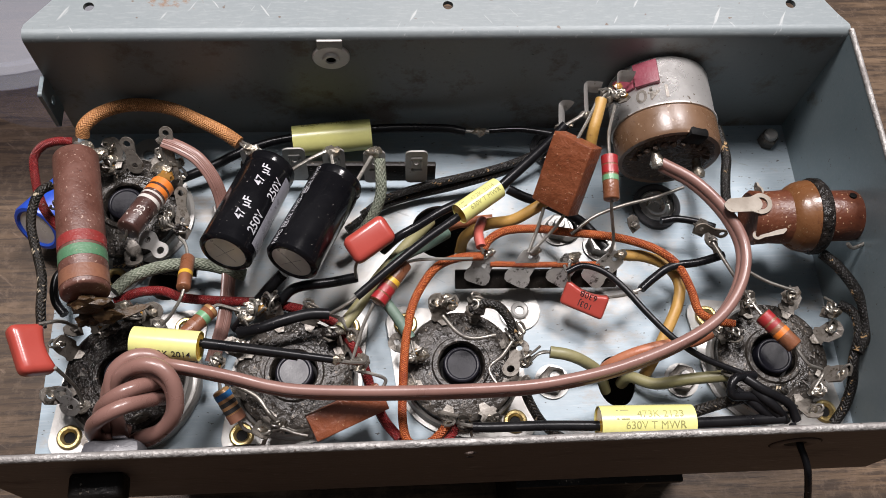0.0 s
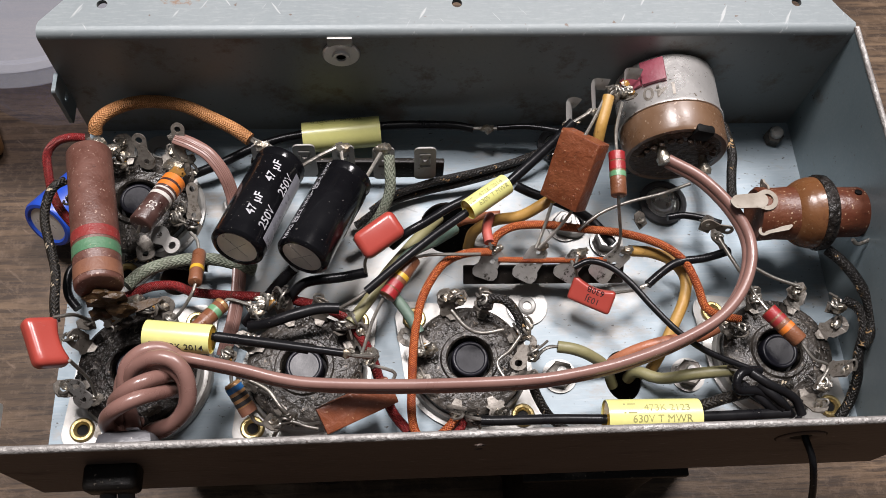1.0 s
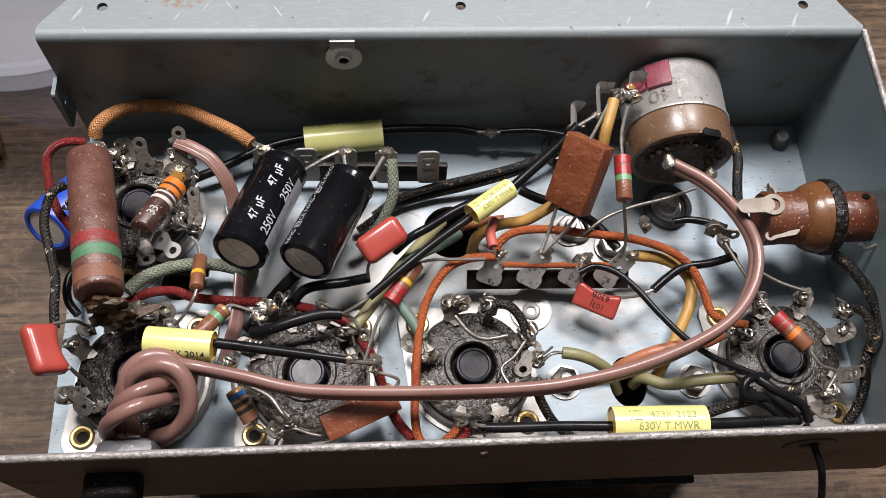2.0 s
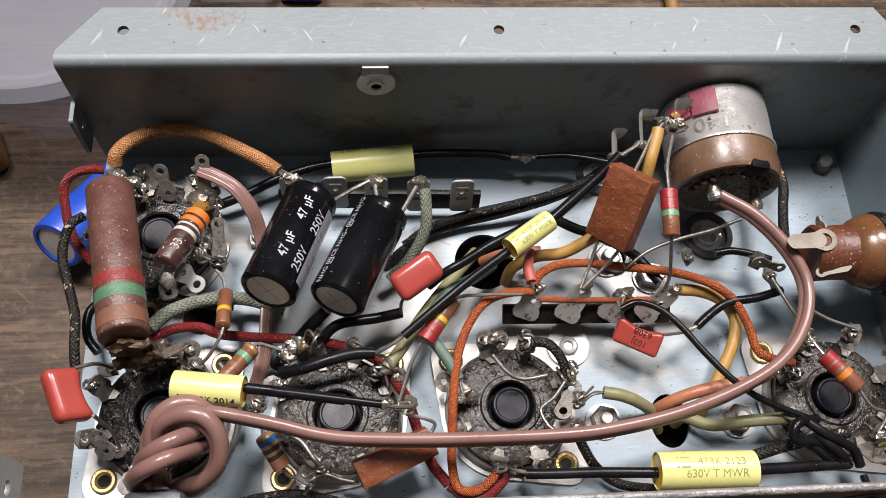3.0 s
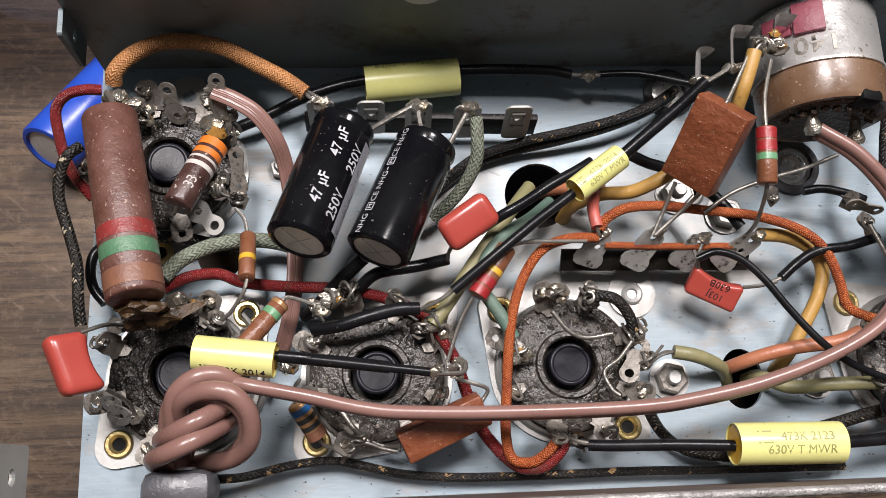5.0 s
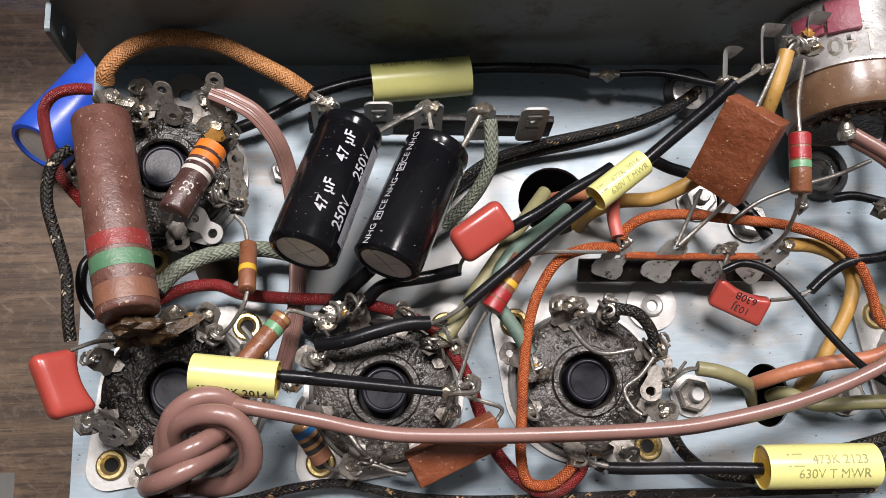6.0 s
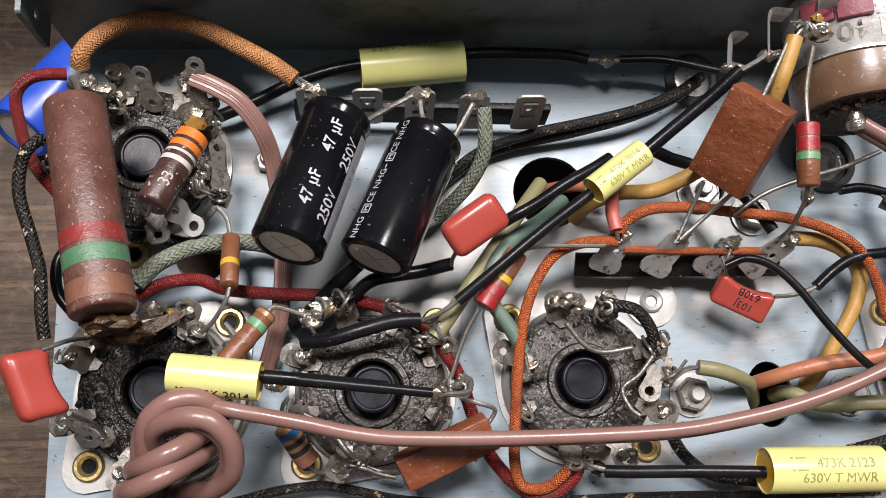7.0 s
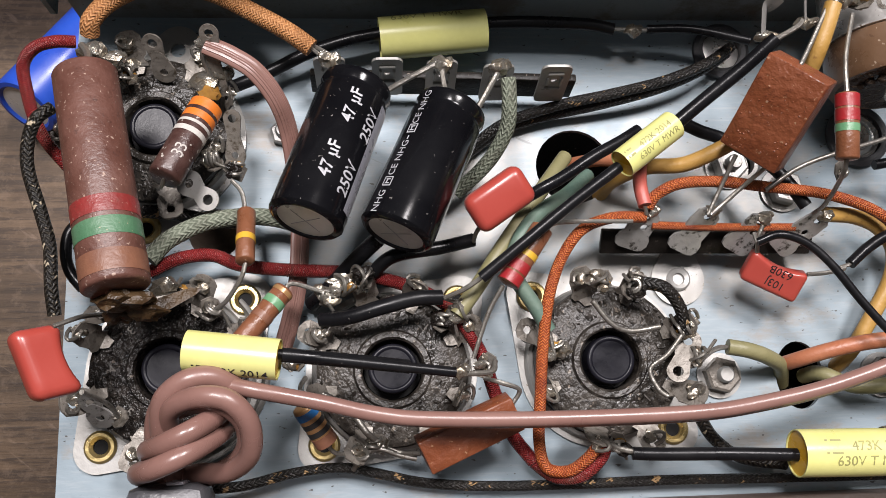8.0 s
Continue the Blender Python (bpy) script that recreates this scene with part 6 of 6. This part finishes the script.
wire("flecked_wire", [(1.93, 7.06, 0.90), (2.08, 6.71, 0.70), (2.40, 6.24, 0.50), (2.95, 5.86, 0.40), (3.82, 5.71, 0.40)], 0.12, B_GREY, "black and cream cloth wire curving to the front wall")
wire("flecked_wire", [(5.62, 6.21, 0.70), (6.07, 6.32, 0.90), (6.70, 6.48, 1.00), (7.47, 6.61, 1.10), (8.35, 6.75, 1.10)], 0.14, B_GREY, "black and cream cloth wire to a socket")
wire("cloth_wire", [(0.98, 9.11, 1.40), (1.35, 8.99, 1.50), (1.64, 8.64, 1.40), (1.78, 8.18, 1.20)], 0.12, B_BLACK, "short black cloth jumper on a socket")
for sd, pts in enumerate(([(7.42, 6.99, 1.60), (6.84, 6.86, 1.80), (6.75, 6.50, 1.70), (7.36, 6.47, 1.50), (7.92, 6.08, 1.30)], [(7.04, 6.98, 1.70), (7.52, 6.61, 1.70), (8.21, 6.32, 1.40), (8.42, 5.95, 1.20)], [(6.92, 6.69, 1.50), (7.43, 6.28, 1.40), (7.87, 5.97, 1.20)], [(7.29, 6.65, 1.60), (7.80, 6.24, 1.50), (8.24, 6.01, 1.00)])):
    wire("knotted_wire", pts, 0.115, M_BLACKW, "knotted black rubber wire beside a socket")
# bare jumpers on the sockets
wire("thin_wire", [(-0.02, 8.78, 1.50), (0.33, 8.37, 1.40), (0.71, 8.23, 1.30), (1.27, 8.30, 1.30)], 0.05, M_BARE, "bare wire joining socket lugs")
wire("thin_wire", [(1.83, 8.34, 1.30), (1.43, 7.82, 1.20), (1.09, 7.54, 1.10), (1.21, 7.18, 1.10), (1.38, 7.03, 1.10)], 0.045, M_BARE, "bent bare wire on a socket")
wire("thin_wire", [(-4.93, 7.25, 1.20), (-4.47, 6.98, 1.20), (-4.19, 6.59, 1.20), (-4.02, 6.42, 1.10)], 0.06, M_BARE, "bare bent wire below a socket")
wire("thin_wire", [(-4.41, 5.89, 0.60), (-4.26, 6.11, 0.80), (-3.96, 6.26, 1.00), (-3.56, 6.13, 1.00), (-3.27, 6.06, 1.00)], 0.05, M_BARE, "bare wires twisted by the front wall")
wire("exit_wire", [(7.4, YF + 0.3, TOP - 1.2), (7.4, YF - 0.2, TOP - 1.05), (7.55, YF - 0.8, TOP - 1.3), (7.95, YF - 1.6, TOP - 3.0), (8.5, YF - 3.0, -3), (8.3, YF - 6, TABLE + 0.1), (9, YF - 14, TABLE + 0.1)], 0.08, M_BLACKW, "thin black wire leaving through the front wall")



def clump(at, seed, size=0.16, dark=False):
    """Old solder with twisted wire ends on a socket lug."""
    rng = random.Random(seed)
    at = Vector(at)
    root = thing("solder_joint", tuple(at), "dull lumpy solder joint with twisted wire ends", "solder joint", "solder joints")
    bm = bmesh.new()
    for k in range(3):
        blob(bm, at + Vector((rng.uniform(-1, 1), rng.uniform(-1, 1), rng.uniform(-0.5, 0.5))) * size * 0.9, size * rng.uniform(0.5, 0.85), seed + k, (rng.uniform(0.8, 1.5), rng.uniform(0.7, 1.2), 0.8))
    part("solder", bm, M_PITCH if dark else M_SOLDER, root)
    for k in range(2):
        bm = bmesh.new()
        a0, turns, rr = rng.uniform(0, 6.28), rng.uniform(1.0, 1.7), size * rng.uniform(0.6, 1.0)
        ax = Vector((rng.uniform(-1, 1), rng.uniform(-1, 1), rng.uniform(-0.4, 0.6))).normalized()
        s = ax.orthogonal().normalized()
        t = ax.cross(s)
        pts = [at + ax * (j / 12 - 0.5) * size * 1.6 + (s * math.cos(a0 + turns * 6.28 * j / 12) + t * math.sin(a0 + turns * 6.28 * j / 12)) * rr for j in range(13)]
        pts.append(pts[-1] + Vector((rng.uniform(-1, 1), rng.uniform(-1, 1), -0.6)) * size * 1.6)
        sweep(bm, spline(pts, 3), 0.034, 7)
        part("wire_wrap", bm, M_BARE, root, "twisted bare wire")
    if seed % 2 == 0:
        bm = bmesh.new()
        blob(bm, at + Vector((rng.uniform(-0.6, 0.6), rng.uniform(-0.6, 0.6), -0.5)) * size, size * 0.62, seed + 9, (1.3, 1.0, 0.7))
        part("flux", bm, M_FLUX, root, "glassy amber flux")
    bm = bmesh.new()
    d = Vector((rng.uniform(-1, 1), rng.uniform(-1, 1), 0)).normalized()
    plate(bm, frame_of(at - Vector((0, 0, size * 1.6)), Vector((d.x, d.y, 0.9)), Vector((-d.y, d.x, 0))), [(-0.12, -0.14), (0.2, -0.18), (0.34, -0.08), (0.34, 0.1), (0.16, 0.17), (-0.12, 0.14)], 0.035)
    part("tab", bm, M_LUG, root, "tarnished lug tab", smooth=False)
    return root


for seed, (at, size, dark) in enumerate((((-4.54, 9.16, 1.40), 0.18, False), ((-4.18, 9.35, 1.40), 0.19, True), ((-4.85, 8.98, 1.35), 0.15, False), ((-4.98, 8.29, 1.20), 0.14, False), ((-5.48, 7.84, 1.30), 0.15, False),
                                         ((-2.42, 8.68, 1.30), 0.18, False), ((-2.72, 8.55, 1.20), 0.15, True), ((-2.03, 7.64, 1.50), 0.15, False), ((0.17, 9.17, 1.40), 0.17, False), ((0.82, 9.03, 1.40), 0.16, True),
                                         ((1.75, 8.27, 1.20), 0.15, False), ((2.01, 7.76, 1.10), 0.18, False), ((-0.66, 7.94, 1.10), 0.17, False), ((-6.89, 8.78, 1.30), 0.17, False), ((-7.45, 9.07, 1.30), 0.18, True),
                                         ((-8.57, 6.99, 1.00), 0.08, False), ((-8.11, 8.79, 1.40), 0.17, True), ((-8.79, 8.75, 1.40), 0.09, False), ((0.36, 6.17, 1.10), 0.16, True), ((-4.02, 6.37, 1.00), 0.12, False),
                                         ((-6.49, 11.42, 1.20), 0.16, True), ((-6.95, 11.62, 1.20), 0.14, False), ((-8.52, 13.28, 1.30), 0.17, False), ((7.00, 10.55, 1.70), 0.09, False), ((6.93, 11.11, 1.20), 0.09, False),
                                         ((7.75, 8.83, 1.50), 0.15, False), ((8.88, 9.15, 1.40), 0.13, False), ((9.81, 8.69, 1.40), 0.16, False), ((9.10, 6.67, 1.30), 0.14, False), ((7.26, 8.17, 1.30), 0.15, True), ((5.18, 11.22, 1.30), 0.08, False), ((4.32, 13.76, 3.50), 0.15, False), ((4.60, 13.81, 3.45), 0.12, False))):
    clump(at, 40 + seed * 7, size, dark)

solder_lug((6.84, 10.99, 1.50), (7.41, 10.90, 1.35), 0.36, "amber-stained solder lug on a black wire", M_TAB)
solder_lug((7.06, 10.68, 1.40), (7.34, 10.38, 1.10), 0.3, "dull solder lug beside the fuse holder", M_TAB)

# ---- on the table ----
can = thing("blue_capacitor", (-14.66, 16.87, -9.40), "blue sleeved capacitor lying on the table", "capacitor")
a, b = Vector((-14.05, 16.08, -8.20)), Vector((-12.85, 18.49, -9.30))
ax = (b - a).normalized()
bm = bmesh.new()
lathe(bm, a, a + ax, [(0.1, 0.7), (0.0, 0.8), (0.02, 0.93), (0.1, 0.98), (4.6, 0.98), (4.7, 0.9), (4.7, 0)], 34)
part("sleeve", bm, M_BLUECAN, can)
bm = bmesh.new()
lathe(bm, a, a + ax, [(0.08, 0.8), (0.06, 0.5), (0.06, 0)], 26)
part("can_end", bm, M_CANEND, can, "dull metal end")
c = Vector((-15.0, 26.0, TABLE))
tub = thing("plastic_tub", tuple(c), "cloudy clear plastic tub standing on the table", "tub")
bm = bmesh.new()
lathe(bm, c, c + Vector((0, 0, 1)), [(0.12, 0.0), (0.0, 0.4), (0.0, 3.9), (0.25, 4.3), (5.3, 5.3), (5.4, 5.3), (5.35, 5.2), (0.35, 4.1), (0.24, 0.0)], 64)
part("tub_wall", bm, M_CLEAR, tub)
bm = bmesh.new()
lathe(bm, c, c + Vector((0, 0, 1)), [(5.3, 5.25), (5.25, 5.9), (5.5, 6.05), (6.0, 5.8), (6.0, 5.25), (5.6, 5.15)], 64)
part("tub_rim", bm, M_RIM, tub, "thick cloudy rim")
wb = thing("wooden_block", (-18.44, 21.64, -10.50), "blurry amber-brown wooden block beside the tub", "block")
bm = bmesh.new()
block(bm, Matrix.Translation(Vector((-17.97, 21.08, -9.60))) @ Matrix.Rotation(0.4, 4, "Z"), (1.5, 2.2, 1.7), 0.4, 4)
part("body", bm, M_AMBWOOD, wb)
bx = thing("blue_box", (-5.8, 31, TABLE), "blurry blue plastic box behind the chassis", "box")
bm = bmesh.new()
block(bm, Matrix.Translation((-5.75, 31.2, TABLE + 0.9)), (1.9, 5.4, 1.8), 0.25, 3)
part("body", bm, M_BLUECAN, bx)
ty = thing("plastic_tray", (-8.6, 31, TABLE), "pale lilac plastic tray beside the blue box", "tray")
bm = bmesh.new()
block(bm, Matrix.Translation((-8.55, 31.2, TABLE + 0.6)), (3.5, 5.6, 1.2), 0.4, 4)
part("body", bm, M_RIM, ty)
st = thing("wooden_stick", (10.6, 32, TABLE), "thin pale wooden stick lying on the table", "stick")
bm = bmesh.new()
sweep(bm, [(10.75, 27.6, TABLE + 0.3), (10.7, 31, TABLE + 0.3), (10.6, 41, TABLE + 0.3)], 0.3, 10)
part("shaft", bm, M_AMBWOOD, st)
# what the chassis stands on: a dark transformer and tubes below the deck
for x, y, w, d in ((0.2, 11.6, 4.4, 4.4), (4.4, 7.6, 4.0, 4.2)):
    tr = thing("transformer", (x, y, TABLE), "dark steel transformer under the upturned deck", "transformer")
    bm = bmesh.new()
    block(bm, Matrix.Translation((x, y, (TABLE - 3.0) / 2)), (w, d, -TABLE - 3.0), 0.3, 3)
    part("can", bm, M_STRIP, tr)
    bm = bmesh.new()
    block(bm, Matrix.Translation((x, y, -3.0 + 0.12)), (w + 0.7, d + 0.5, 0.22), 0.06, 2)
    part("mounting_flange", bm, M_STRIP, tr, "flat flange round the can")
for x, y in SOCKETS:
    tb = thing("vacuum_tube", (x, y, TABLE), "dark vacuum tube below its socket", "vacuum tube", "vacuum tubes")
    bm = bmesh.new()
    lathe(bm, (x, y, -0.3), (x, y, -9), [(0, 0.9), (0.1, 1.25), (1.5, 1.25), (1.6, 1.15), (-TABLE - 1.3, 1.15), (-TABLE - 0.5, 0.6), (-TABLE - 0.32, 0.0)], 28)
    part("glass_bulb", bm, M_PLUG, tb)
